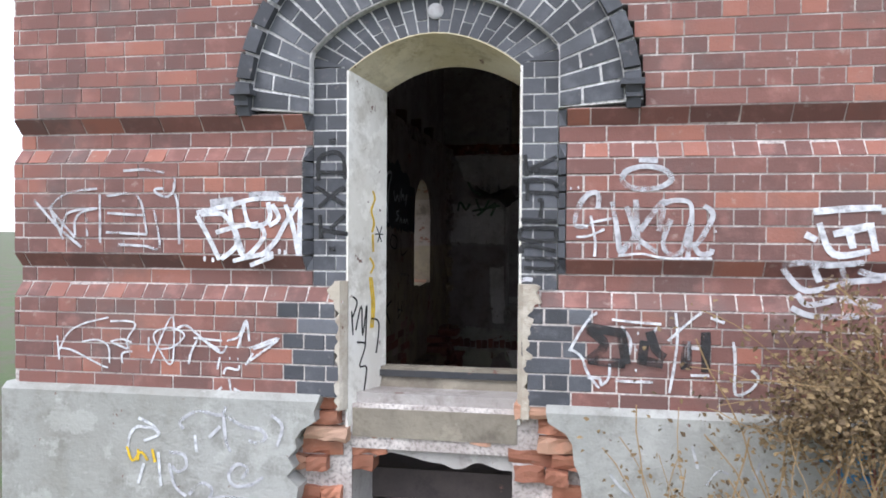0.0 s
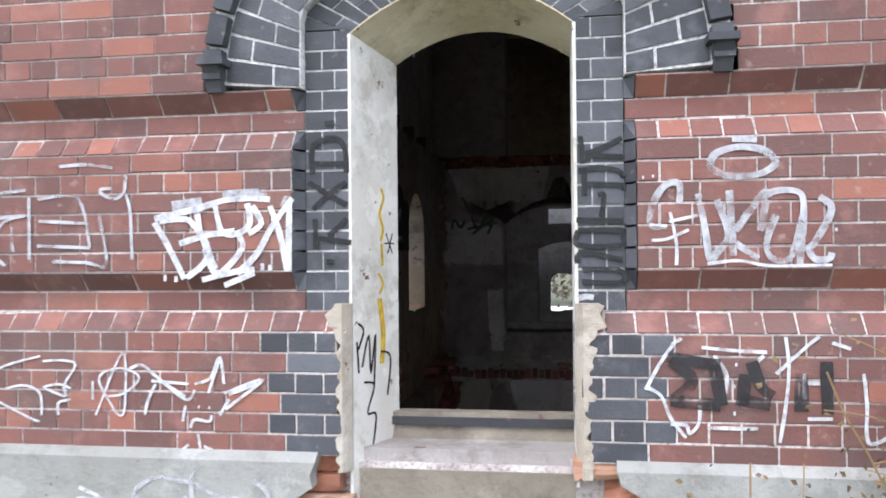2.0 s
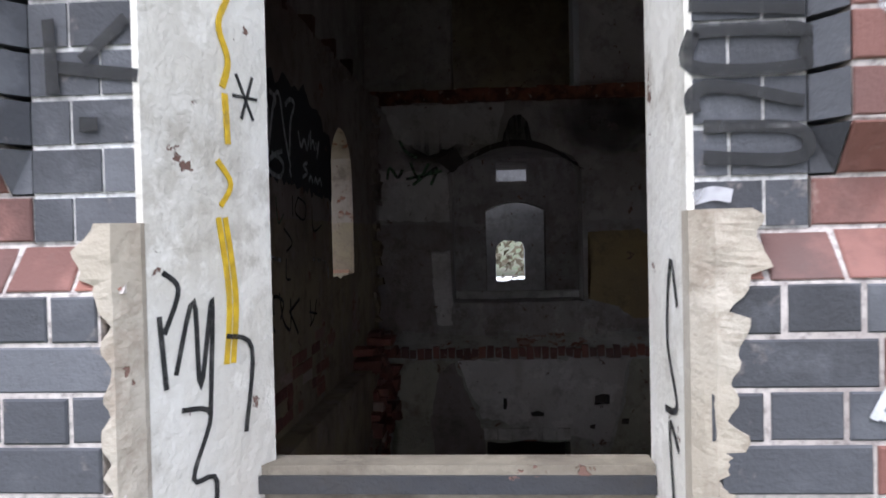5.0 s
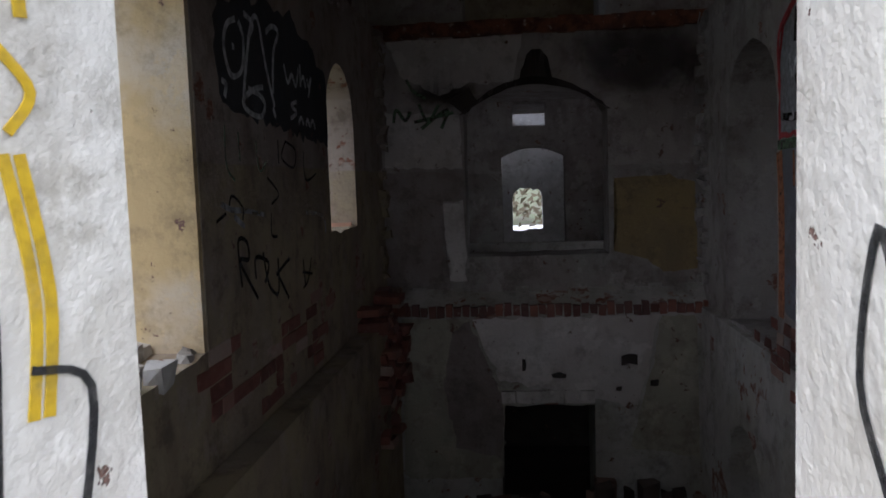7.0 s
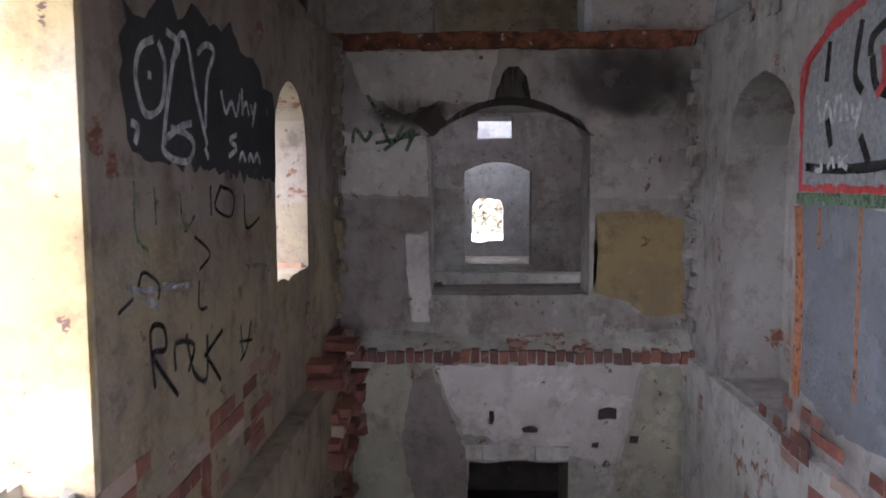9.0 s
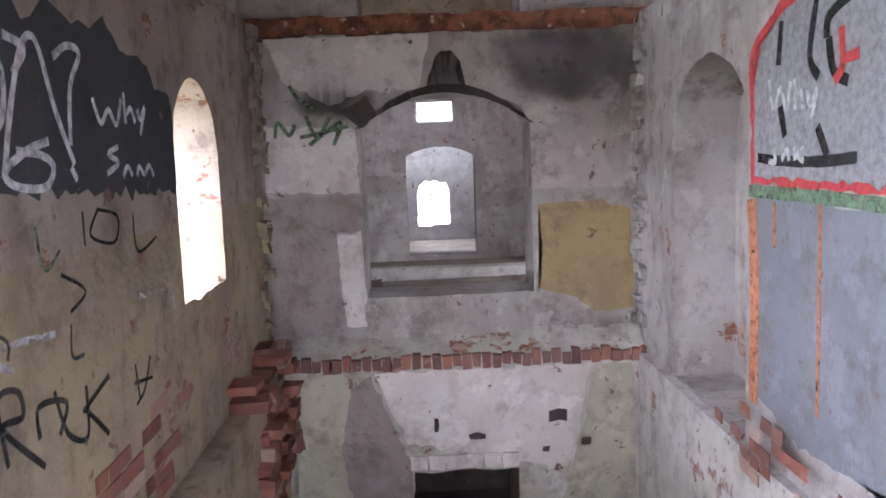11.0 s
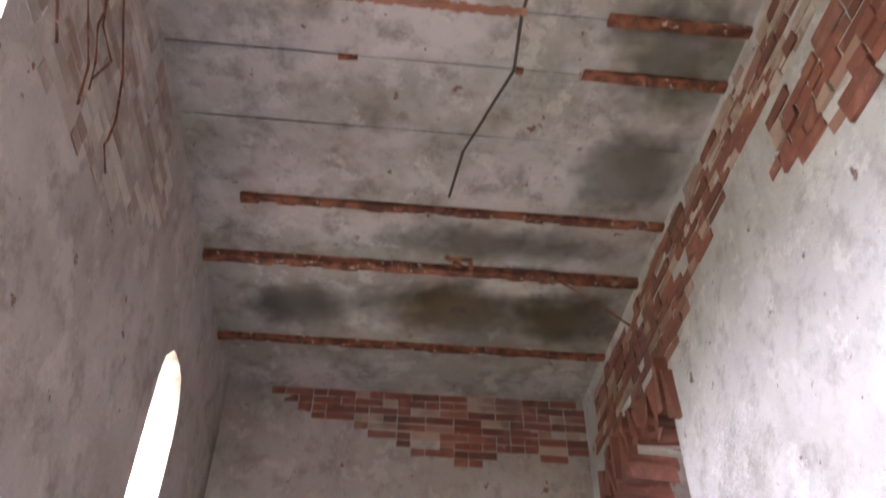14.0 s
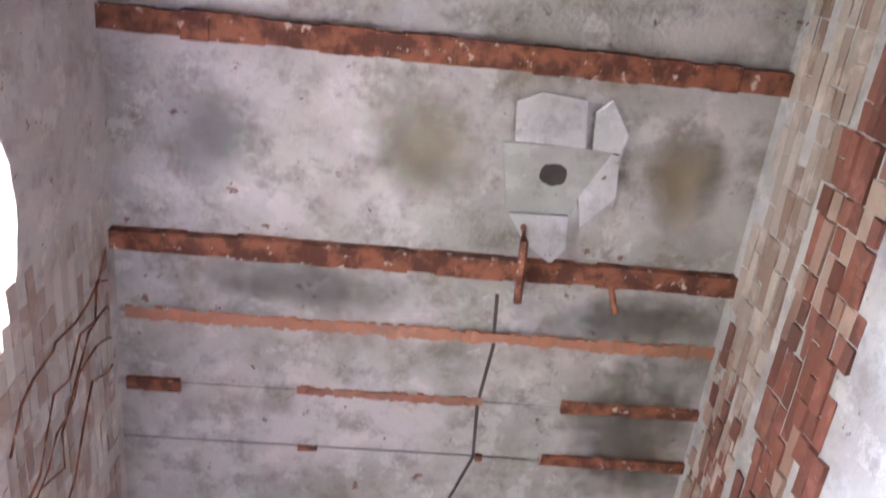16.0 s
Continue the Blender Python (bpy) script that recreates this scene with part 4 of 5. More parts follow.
# flat black coats on the plaster, painted for the shade inside small holes
for x, z, w, h in ((0.46, -0.52, 0.13, 0.045), (0.14, -0.42, 0.035, 0.11), (1.1, -0.38, 0.13, 0.09), (1.32, -0.6, 0.06, 0.06), (1.0, -0.65, 0.05, 0.05)):
    patch("wall_hole_patch", [(x - w / 2, z - h / 2), (x + w / 2, z - h / 2), (x + w / 2, z + h / 2), (x - w / 2, z + h / 2)], 1, YF - 0.208, -1, soot_and_shade, "flat black patch painted as the shade inside a small hole", "hole", 0.012)

# left wall
lw = (0, XL + 0.001, 1)
LEFT = view_to_plane((-0.4261, -0.1195, 2.3415, -2.0058, -1.3585, 2.0560, -1.2350, 0.0090))
LO = XL + 0.0055
patch("black_panel", on(LEFT, [[(150, 60), (165, 15), (200, 30), (235, -10), (270, 40), (300, 15), (335, 60), (365, 50), (385, 100), (415, 110), (428, 160), (450, 180), (452, 332), (330, 318), (240, 305), (175, 292), (160, 180)]])[0], *lw, black_panel, "black sprayed panel with white tags", rough=0.04)
graffiti("tag", on(LEFT, [[(215, 75), (190, 90), (180, 140), (195, 205), (215, 215), (235, 190), (238, 120), (225, 80)], [(208, 135), (208, 150)], [(235, 280), (245, 180), (262, 80), (280, 75), (300, 180), (322, 270)], [(240, 60), (265, 85), (250, 120)],
    [(300, 100), (318, 85), (333, 100), (320, 150), (318, 240)], [(250, 240), (280, 250), (295, 270), (285, 300), (250, 295), (235, 270), (265, 240), (290, 230)], [(318, 275), (325, 295)], [(172, 230), (185, 240), (180, 270)]]), 0.028, (0, 1), LO, white_spray, "large looping white tag sprayed on black")
graffiti("tag", on(LEFT, [[(348, 170), (358, 210), (368, 190), (378, 215), (385, 175)], [(388, 165), (390, 215)], [(390, 200), (397, 192), (402, 215)], [(405, 195), (409, 210), (415, 192)], [(415, 192), (408, 235)], [(378, 250), (365, 260), (378, 275), (363, 290)],
    [(384, 298), (390, 283), (396, 298)], [(402, 300), (405, 285), (412, 298), (418, 285), (424, 302)]]), 0.024, (0, 1), LO, white_spray, "small handwritten white words Why Sam on black")
for lines, w, m, text in (
        ([[(225, 725), (215, 620), (240, 610), (245, 650), (220, 665), (270, 735)], [(265, 690), (265, 640), (300, 640), (290, 690)], [(285, 620), (300, 690), (325, 700), (325, 620)], [(320, 660), (355, 610)], [(322, 655), (352, 702)]], 0.022, black_spray, "bold black letters sprayed on the stained dado"),
        ([[(390, 600), (395, 660)], [(410, 590), (402, 640), (390, 665)], [(388, 630), (412, 625)]], 0.016, black_spray, "small black letters on the stained dado"),
        ([[(190, 540), (200, 510), (230, 530), (230, 560)], [(310, 520), (310, 570), (325, 570)], [(180, 560), (150, 590)], [(300, 440), (330, 470), (310, 500)]], 0.014, black_spray, "thin black scrawls on the stained dado"),
        ([[(350, 345), (375, 360), (370, 400), (340, 385), (350, 345)], [(395, 360), (400, 420), (425, 400)], [(330, 345), (332, 400)]], 0.014, black_spray, "looped black scrawl under the black panel"),
        ([[(400, 492), (440, 490), (446, 525)], [(165, 540), (200, 545), (240, 535), (290, 530)], [(205, 560), (235, 575)]], 0.026, chalk_spray, "pale rubbed strokes on the stained dado"),
        ([[(180, 340), (185, 440), (210, 470)], [(220, 350), (225, 420)], [(270, 360), (280, 430), (300, 400)]], 0.014, green_spray, "faded dark green scrawl on the stained dado")):
    graffiti("tag", on(LEFT, lines), w, (0, 1), XL + 0.002, m, text)

# right wall
rw = (0, XR - 0.001, -1)
patch("slate_panel", [(1.6, 1.46), (4.74, 1.44), (4.74, 0.42), (4.2, 0.30), (3.4, 0.36), (2.6, 0.25), (1.6, 0.3)], *rw, slate_paint, "slate-blue painted wall field")
RIGHT = view_to_plane((-1.1221, 0.2393, -2.7885, -2.5033, 2.5589, 0.9621, -1.4109, 0.0498))
patch("mural_ground", [(4.78, 1.50), (4.80, 2.0), (4.72, 2.22), (4.45, 2.38), (4.1, 2.44), (3.9, 2.55), (3.2, 2.60), (1.6, 2.6), (1.6, 1.5), (3.6, 1.49)], *rw, red_spray, "red outline of a large sprayed mural", "mural", 0.02)
RO = XR - 0.006
patch("mural_letter", [(4.72, 1.54), (4.74, 2.0), (4.66, 2.18), (4.42, 2.31), (4.12, 2.37), (3.96, 2.44), (3.2, 2.50), (1.6, 2.5), (1.6, 1.54)], 0, RO, -1, grey_spray, "bulging grey letters of the mural", "mural", 0.02)
graffiti("tag", on(RIGHT, [[(1405, 135), (1400, 215)], [(1475, 95), (1462, 200), (1480, 240)], [(1500, 170), (1510, 230), (1540, 250)], [(1362, 380), (1400, 388), (1480, 395), (1560, 392)], [(1405, 290), (1415, 345)], [(1480, 330), (1500, 385)], [(1545, 90), (1500, 130), (1495, 170)]]), 0.05, (0, -1), RO - 0.005, black_spray, "bold black strokes inside the mural letters")
graffiti("tag", on(RIGHT, [[(1525, 150), (1528, 220), (1512, 250)], [(1530, 210), (1562, 200)], [(1352, 300), (1350, 190), (1395, 125)]]), 0.045, (0, -1), RO - 0.006, red_spray, "red strokes inside the mural letters")
graffiti("tag", on(RIGHT, [[(1384, 240), (1393, 300), (1406, 255), (1418, 298), (1426, 245)], [(1434, 240), (1436, 298)], [(1436, 275), (1447, 265), (1452, 296)], [(1460, 262), (1466, 290), (1480, 260)], [(1480, 260), (1470, 318)], [(1395, 365), (1398, 390), (1385, 388)], [(1410, 388), (1420, 370), (1425, 390)], [(1435, 365), (1437, 390)], [(1455, 370), (1442, 380), (1454, 392)]]), 0.028, (0, -1), RO - 0.0085, white_spray, "white scribbled letters over the mural")
for k in range(3):
    y0 = 3.5 - 0.62 * k
    graffiti("tag", [[(y0, 2.4), (y0 - 0.04, 1.7)], [(y0 - 0.2, 2.3), (y0 - 0.38, 2.1), (y0 - 0.25, 1.75)], [(y0 - 0.05, 1.62), (y0 - 0.5, 1.6)]], 0.06, (0, -1), RO - 0.005, (black_spray, red_spray)[k % 2], "bold stroke inside the mural letters")
graffiti("paint_line", [[(4.80, 1.46), (4.0, 1.47), (3.0, 1.46), (1.6, 1.47)]], 0.06, (0, -1), RO, green_spray, "green line below the mural")
graffiti("paint_line", [[(4.77, 1.42), (4.72, 1.0), (4.72, 0.35)]], 0.11, (0, -1), RO, orange_spray, "orange stripe beside the niche")
graffiti("paint_drip", [[(4.5, 1.42), (4.49, 1.2)], [(4.05, 1.44), (4.04, 0.5)], [(3.1, 1.44), (3.1, 0.7)]], 0.03, (0, -1), RO, orange_spray, "orange drips running down the slate paint")

# upper far wall: bared brick below the ceiling, soldier bricks over the doorway, white door frame
brick_field( [(-0.85, 5.78), (0.2, 5.8), (1.85, 5.8), (1.85, 5.3), (1.5, 5.18), (1.25, 5.3), (0.9, 5.12), (0.5, 5.2), (0.1, 5.38), (-0.45, 5.52)], 1, YFU - 0.001, -1, old_brick, "red brickwork bared under the ceiling", 0.95, 0.008)
for k in range(13):
    b = bmesh.new()
    a = (k - 6) * 0.07
    m = Matrix.Translation((0.28 + 0.095 * (k - 6), YFU - 0.005, 4.86 - 0.012 * (k - 6) ** 2 * 0.3)) @ Matrix.Rotation(a, 4, "Y")
    bmesh.ops.create_cube(b, size=1, matrix=m @ Matrix.Diagonal((0.058, 0.024, 0.25, 1)))
    tagged(part("soldier_brick", b, plaster_up), "limewashed arch brick above the upper doorway", "brick", "arch bricks")
b = bmesh.new()
box(b, 0.90, 0.96, YFU - 0.03, YFU + 0.44, ZU, 4.4)
structure("door_lining", b, plaster_white, "white lining of the upper doorway")
b = bmesh.new()
prism(b, [(-0.46, 4.78), (-0.39, 4.78), (-0.37, ZU), (-0.47, ZU)], 1, YFU - 0.05, YFU)
structure("pilaster_strip", b, plaster_up, "plaster strip beside the upper doorway")
# ragged brick edge of the broken side doorway
for k in range(26):
    b = bmesh.new()
    t = k / 26
    y = 5.0 + 1.5 * t + rng.uniform(-0.05, 0.05)
    rough_box(b, XRU - 0.03 - rng.uniform(0, 0.05), XRU + 0.3, y, y + rng.uniform(0.05, 0.11), 4.72 + rng.uniform(-0.14, 0.1) - 0.25 * abs(t - 0.4), 4.72 + rng.uniform(0.12, 0.3), 0.035, rng)
    tagged(part("broken_brick", b, old_brick), "broken red brick over the side doorway", "brick", "doorway bricks")
brick_field( [(2.4, 5.72), (4.6, 5.72), (6.6, 5.7), (6.6, 5.05), (5.8, 4.9), (5.0, 4.85), (4.4, 5.1), (3.6, 5.3), (2.7, 5.35)], 0, XRU - 0.001, -1, old_brick, "bared brickwork along the upper wall")

# jamb of the near window in yellow paint, with the sill's rubble
b = bmesh.new()
box(b, XL - 0.62, XL - 0.005, 2.505, 2.545, 0.62, 2.3)
structure("window_jamb", b, plaster_yellow, "yellow painted jamb of the near side window")
b = bmesh.new()
for k in range(40):
    x, y, q = rng.uniform(XL - 0.55, XL - 0.02), rng.uniform(1.45, 2.48), rng.uniform(0.03, 0.09)
    rough_box(b, x, x + q, y, y + q, 0.60, 0.62 + q * 0.8, 0.015, rng)
tagged(part("sill_rubble", b, plaster_low), "plaster and brick rubble on the window sill", "rubble", kind="stuff")
b = bmesh.new()
rough_box(b, XL - 0.58, XL - 0.04, 5.58, 5.68, 0.9, 1.0, 0.01, rng)
tagged(part("sill_brick", b, brick_orange), "red brick on the far window's sill", "brick")

# cellar rubble and broken wall corner
b = bmesh.new()
for k in range(700):
    x, y, q = rng.uniform(XL, XR), rng.uniform(2.5, YF - 0.2), rng.uniform(0.03, 0.14)
    hgt = 0.25 * max(0, noise.noise(Vector((x, y, 3)))) + (0.3 if y > 6.3 else 0) * rng.random()
    rough_box(b, x, x + q * 1.3, y, y + q, CELLAR - 0.01, CELLAR + hgt + q * 0.6, 0.03, rng)
tagged(part("rubble", b, rubble_m), "heaps of brick rubble on the cellar floor", "rubble", kind="stuff")
b = bmesh.new()
for k in range(90):
    z = rng.uniform(-0.9, 0.3)
    y = rng.uniform(5.6, 6.75) - 0.6 * max(0, z)
    rough_box(b, XL - 0.03, XL + rng.uniform(0.1, 0.26), y, y + 0.2, z, z + 0.07, 0.018, rng)
tagged(part("broken_corner", b, old_brick), "torn brickwork in the corner where the floor broke away", "brickwork", kind="stuff")

# ---- facade graffiti ----
# stroke points below are pixel positions, placed to fit the camera's view
WALL = view_to_plane((2.5361, -0.0219, -2.1356, 0.1715, -2.5157, 2.6571, 0.1277, 0.0033))
EAST = view_to_plane((3.0096, 0.0186, -2.3112, 0.2429, -2.9766, 2.7720, 0.1426, -0.0150))
FOOT = view_to_plane((2.9752, 0.0183, -2.2752, 0.2427, -2.9416, 2.7578, 0.1426, -0.0150))
QUOIN = view_to_plane((1.5132, -0.0080, -1.1112, 0.0590, -1.4645, 2.1168, 0.0508, 0.0298))
SPRAY = (1, -1)
OUT = PRO - 0.0045
graffiti("tag", on(WALL, [[(10, 370), (60, 425), (108, 465)], [(42, 385), (70, 450)], [(42, 385), (60, 365), (90, 350), (140, 343)], [(65, 440), (75, 400), (100, 388), (140, 384)], [(95, 440), (95, 410), (110, 392), (140, 384)],
    [(45, 390), (95, 445)], [(118, 403), (120, 442)], [(146, 355), (147, 455)], [(160, 358), (225, 357), (245, 435)], [(162, 393), (242, 397)], [(160, 433), (245, 436)], [(260, 385), (272, 462), (240, 460), (185, 458)],
    [(195, 305), (240, 302), (280, 307)], [(302, 312), (300, 345), (285, 357), (265, 350), (262, 342), (280, 340)], [(303, 350), (310, 380), (313, 455)]]), 0.013, SPRAY, OUT, chalk_spray, "faint angular white tag on red brick")


def block(u, v):
    return WALL(345 + (u - 160) * 0.81, 385 + (v - 365) * 0.81)


graffiti("tag", on(block, [[(165, 370), (200, 362), (250, 350), (300, 335), (345, 330), (395, 332)], [(165, 378), (190, 420), (225, 490)], [(175, 375), (230, 372), (255, 400)], [(215, 420), (265, 405), (325, 395)], [(250, 360), (258, 400), (270, 450), (230, 488)],
    [(285, 340), (300, 395), (330, 400), (355, 380), (350, 340)], [(330, 400), (340, 430), (290, 480), (265, 430)], [(265, 410), (285, 470)], [(360, 345), (378, 380), (352, 400)], [(440, 330), (400, 385), (370, 440), (330, 480)],
    [(395, 345), (415, 400), (430, 475)], [(434, 335), (432, 475)], [(183, 488)], [(205, 490)], [(377, 466)], [(392, 468)], [(260, 492), (330, 475), (365, 472)], [(305, 503), (365, 478)]]), 0.023, SPRAY, OUT, white_spray, "thick white block-letter tag on red brick")
graffiti("tag", on(block, [[(200, 350), (260, 342)], [(300, 326), (390, 322)], [(420, 335), (440, 345)]]), 0.05, SPRAY, OUT + 0.001, chalk_spray, "white mist above the block letters")
graffiti("tag", on(WALL, [[(58, 650), (62, 700)], [(62, 680), (80, 645), (110, 625), (165, 610)], [(60, 675), (90, 680), (150, 710), (165, 715)], [(110, 662), (140, 657), (165, 670), (168, 705)], [(170, 618), (205, 617), (222, 625), (205, 655), (208, 675)],
    [(170, 660), (195, 655), (215, 662)], [(172, 662), (205, 675)], [(215, 680), (195, 685), (195, 705)], [(250, 650), (250, 680)]]), 0.009, SPRAY, OUT, white_spray, "thin scrawled white letters on red brick")
graffiti("tag", on(WALL, [[(255, 705), (298, 605), (302, 690), (292, 705), (275, 680), (260, 650), (270, 635), (300, 630), (325, 645), (300, 670), (270, 675)]]), 0.008, SPRAY, OUT, white_spray, "looped white star scrawl on red brick")
graffiti("tag", on(WALL, [[(310, 630), (330, 625), (355, 645), (400, 680), (415, 665)], [(345, 650), (405, 655)], [(355, 648), (400, 675)], [(415, 655), (440, 645), (455, 612), (462, 655)], [(437, 670), (455, 615)], [(462, 670), (525, 648), (465, 695)],
    [(470, 672), (515, 655)], [(455, 705), (470, 680)], [(420, 692)], [(437, 693)], [(408, 725), (415, 712), (438, 715), (442, 705)], [(335, 705), (340, 680), (352, 655)], [(395, 715), (400, 690)], [(420, 735), (425, 768)],
    [(405, 752), (390, 766)], [(430, 755), (455, 768)]]), 0.011, SPRAY, OUT - 0.0005, white_spray, "white sprayed winged face with drips on red brick")
graffiti("tag", on(WALL, [[(1245, 300), (1255, 285), (1290, 275), (1330, 280), (1350, 300), (1325, 318), (1280, 322), (1250, 312), (1245, 300)], [(1280, 262), (1320, 262)], [(1195, 365), (1195, 335), (1175, 335), (1155, 360), (1148, 400), (1175, 402)],
    [(1225, 350), (1235, 400), (1245, 455), (1260, 435)], [(1255, 360), (1270, 400), (1272, 425), (1245, 455)], [(1275, 345), (1282, 450)], [(1285, 410), (1330, 350), (1340, 355)], [(1285, 430), (1322, 455)], [(1325, 410), (1335, 360)],
    [(1330, 355), (1355, 345), (1390, 350), (1395, 385)], [(1350, 385), (1335, 430), (1345, 455), (1375, 450), (1395, 380)], [(1395, 380), (1388, 465)], [(1400, 440), (1415, 425), (1440, 375), (1420, 355)], [(1400, 435), (1412, 455), (1435, 455), (1440, 445)]]),
    0.024, SPRAY, OUT, chalk_spray, "broad faded white lettering on red brick")
graffiti("tag", on(WALL, [[(1148, 400), (1175, 402)], [(1150, 425), (1175, 423), (1210, 408)], [(1180, 380), (1190, 430), (1190, 465)], [(1178, 395), (1225, 385)], [(1445, 408)], [(1240, 463), (1290, 458), (1340, 466), (1440, 465)], [(1135, 324)], [(1151, 322)]]),
    0.011, SPRAY, OUT - 0.0025, white_spray, "thin white strokes over the faded lettering")
graffiti("tag", on(WALL, [[(1190, 585), (1165, 620), (1140, 665)], [(1140, 660), (1165, 675), (1180, 710), (1205, 742)], [(1182, 592), (1198, 583)], [(1180, 720), (1205, 722), (1210, 735), (1225, 720), (1227, 690)], [(1230, 597), (1280, 602), (1335, 605)],
    [(1250, 610), (1270, 640), (1268, 670)], [(1240, 726), (1320, 728)], [(1284, 625)], [(1281, 660)], [(1281, 703)], [(1310, 630), (1330, 610)], [(1365, 580), (1370, 630), (1365, 690), (1355, 750)], [(1350, 640), (1400, 595), (1420, 580)],
    [(1395, 640), (1395, 680)], [(1400, 655), (1440, 655)], [(1400, 712), (1440, 712)], [(1490, 640), (1495, 690), (1497, 750), (1530, 740), (1545, 715), (1530, 700)], [(1440, 590), (1470, 600)]]), 0.012, SPRAY, OUT, white_spray, "thin white arrow tag on red brick")
graffiti("tag", on(WALL, [[(1175, 612), (1230, 622), (1260, 625)], [(1180, 618), (1215, 650), (1180, 685)], [(1180, 682), (1260, 690)], [(1250, 625), (1262, 690)], [(1310, 620), (1325, 660), (1345, 675)], [(1290, 680), (1340, 690)], [(1390, 640), (1390, 700)],
    [(1430, 620), (1432, 705)], [(1300, 640), (1295, 690)]]), 0.042, SPRAY, OUT - 0.003, black_mist, "blurred black lettering over the white tag")
graffiti("tag", on(EAST, [[(1440, 375), (1500, 370), (1560, 368)], [(1450, 395), (1475, 450), (1540, 445)], [(1500, 400), (1510, 440)], [(1475, 415), (1540, 400)], [(1540, 395), (1550, 445)], [(1425, 415), (1445, 425)], [(1560, 375), (1600, 370), (1640, 380)],
    [(1590, 375), (1600, 440)], [(1640, 380), (1600, 440)]]), 0.03, SPRAY, OUT, white_spray, "thick white lettering beside the dry shrub")
graffiti("tag", on(EAST, [[(1385, 470), (1420, 465), (1470, 470), (1530, 465)], [(1385, 475), (1425, 515), (1500, 500), (1560, 495)], [(1440, 470), (1450, 500)], [(1490, 475), (1500, 510)], [(1410, 520), (1430, 540), (1480, 530)], [(1400, 545), (1440, 560), (1520, 560)],
    [(1490, 530), (1560, 545)], [(1520, 480), (1560, 490), (1600, 480)]]), 0.026, SPRAY, OUT, chalk_spray, "faded white lettering behind the dry shrub")
graffiti("tag", on(QUOIN, [[(375, 55), (400, 52)], [(340, 185), (340, 120), (365, 98), (400, 92), (425, 115), (430, 180)], [(345, 158), (425, 158)], [(330, 205), (385, 240), (430, 265)], [(428, 205), (385, 235), (340, 275)], [(345, 300), (348, 380)],
    [(345, 350), (440, 362)], [(380, 345), (430, 300)], [(375, 413), (395, 413)]]), 0.021, SPRAY, -0.0022, black_spray, "black letters DXK running down the quoin")
graffiti("tag", on(QUOIN, [[(1035, 90), (1042, 160)], [(1050, 135), (1090, 120), (1140, 95)], [(1050, 140), (1145, 143)], [(1030, 178), (1080, 172), (1130, 178), (1145, 195)], [(1045, 170), (1045, 240)], [(1045, 212), (1140, 215), (1145, 230)], [(1080, 240), (1095, 240), (1090, 295)],
    [(1025, 303), (1145, 307)], [(1030, 330), (1140, 330), (1145, 350), (1140, 368), (1030, 368), (1030, 330)], [(1030, 415), (1030, 395), (1060, 388), (1145, 405)], [(1040, 430), (1130, 432), (1150, 450), (1130, 465), (1040, 462)]]), 0.02, SPRAY, -0.0022, black_spray, "black lettering running down the quoin")
graffiti("tag", on(QUOIN, [[(1030, 505), (1050, 500), (1070, 503)]]), 0.02, SPRAY, -0.0022, chalk_spray, "small white scribble on the quoin's foot")
graffiti("tag", on(FOOT, [[(325, 760), (320, 745), (350, 728), (390, 735), (400, 720)], [(395, 730), (400, 780), (408, 800)], [(400, 735), (430, 755), (460, 760), (470, 775), (455, 785), (440, 780)], [(480, 735), (500, 755), (490, 790)], [(300, 800), (325, 805), (330, 825), (315, 835), (305, 825)],
    [(300, 820), (310, 860), (330, 878)], [(465, 845), (445, 858), (415, 860), (405, 840), (420, 822), (438, 830), (428, 848)], [(335, 875), (355, 855), (375, 865), (370, 884)], [(370, 885), (400, 880), (440, 884)], [(370, 775), (390, 755)]]), 0.016, SPRAY, -0.1042, chalk_spray, "curling faded white scroll on the grey plinth")
graffiti("tag", on(FOOT, [[(225, 800), (230, 770), (245, 755), (275, 760), (280, 770), (255, 780)], [(345, 770), (348, 800)], [(280, 800), (285, 860)], [(255, 820), (245, 855)], [(245, 740), (270, 752), (282, 768)]]), 0.014, SPRAY, -0.1042, white_spray, "small dripping white mark on the grey plinth")
graffiti("tag", on(FOOT, [[(225, 790), (235, 815), (250, 800), (262, 815)], [(245, 795), (245, 815)], [(270, 795), (275, 818)]]), 0.014, SPRAY, -0.107, yellow_spray, "small yellow tag on the grey plinth")
graffiti("tag", on(FOOT, [[(1478, 765), (1485, 810), (1490, 850), (1530, 845), (1545, 880)], [(1500, 785), (1530, 790), (1525, 815), (1500, 800)], [(1540, 800), (1545, 850)], [(1450, 812), (1475, 810)]]), 0.03, SPRAY, -0.1042, blue_spray, "faded blue tag on the grey plinth")
graffiti("tag", on(FOOT, [[(1080, 840), (1100, 865), (1125, 882)], [(1250, 860), (1270, 835), (1290, 840)], [(1225, 790), (1235, 830)], [(1335, 850), (1345, 820)]]), 0.012, SPRAY, -0.1042, chalk_spray, "thin white curls on the grey plinth")


def reveal_tag(lines, width, material, label, s=-1):
    """Writing on a splayed reveal: lines of (depth, height)."""
    xa, xb = (OL, IL) if s < 0 else (OR, IR)
    thing = tagged(new("tag"), label, "graffiti")
    for i, l in enumerate(lines):
        b = bmesh.new()
        stroke(b, l, width, (0, -s), -s * 0.0004 * i)
        for v in b.verts:
            v.co.x += xa + (xb - xa) * v.co.y / YB - s * 0.0015
        part("stroke", b, material, thing)
    return thing


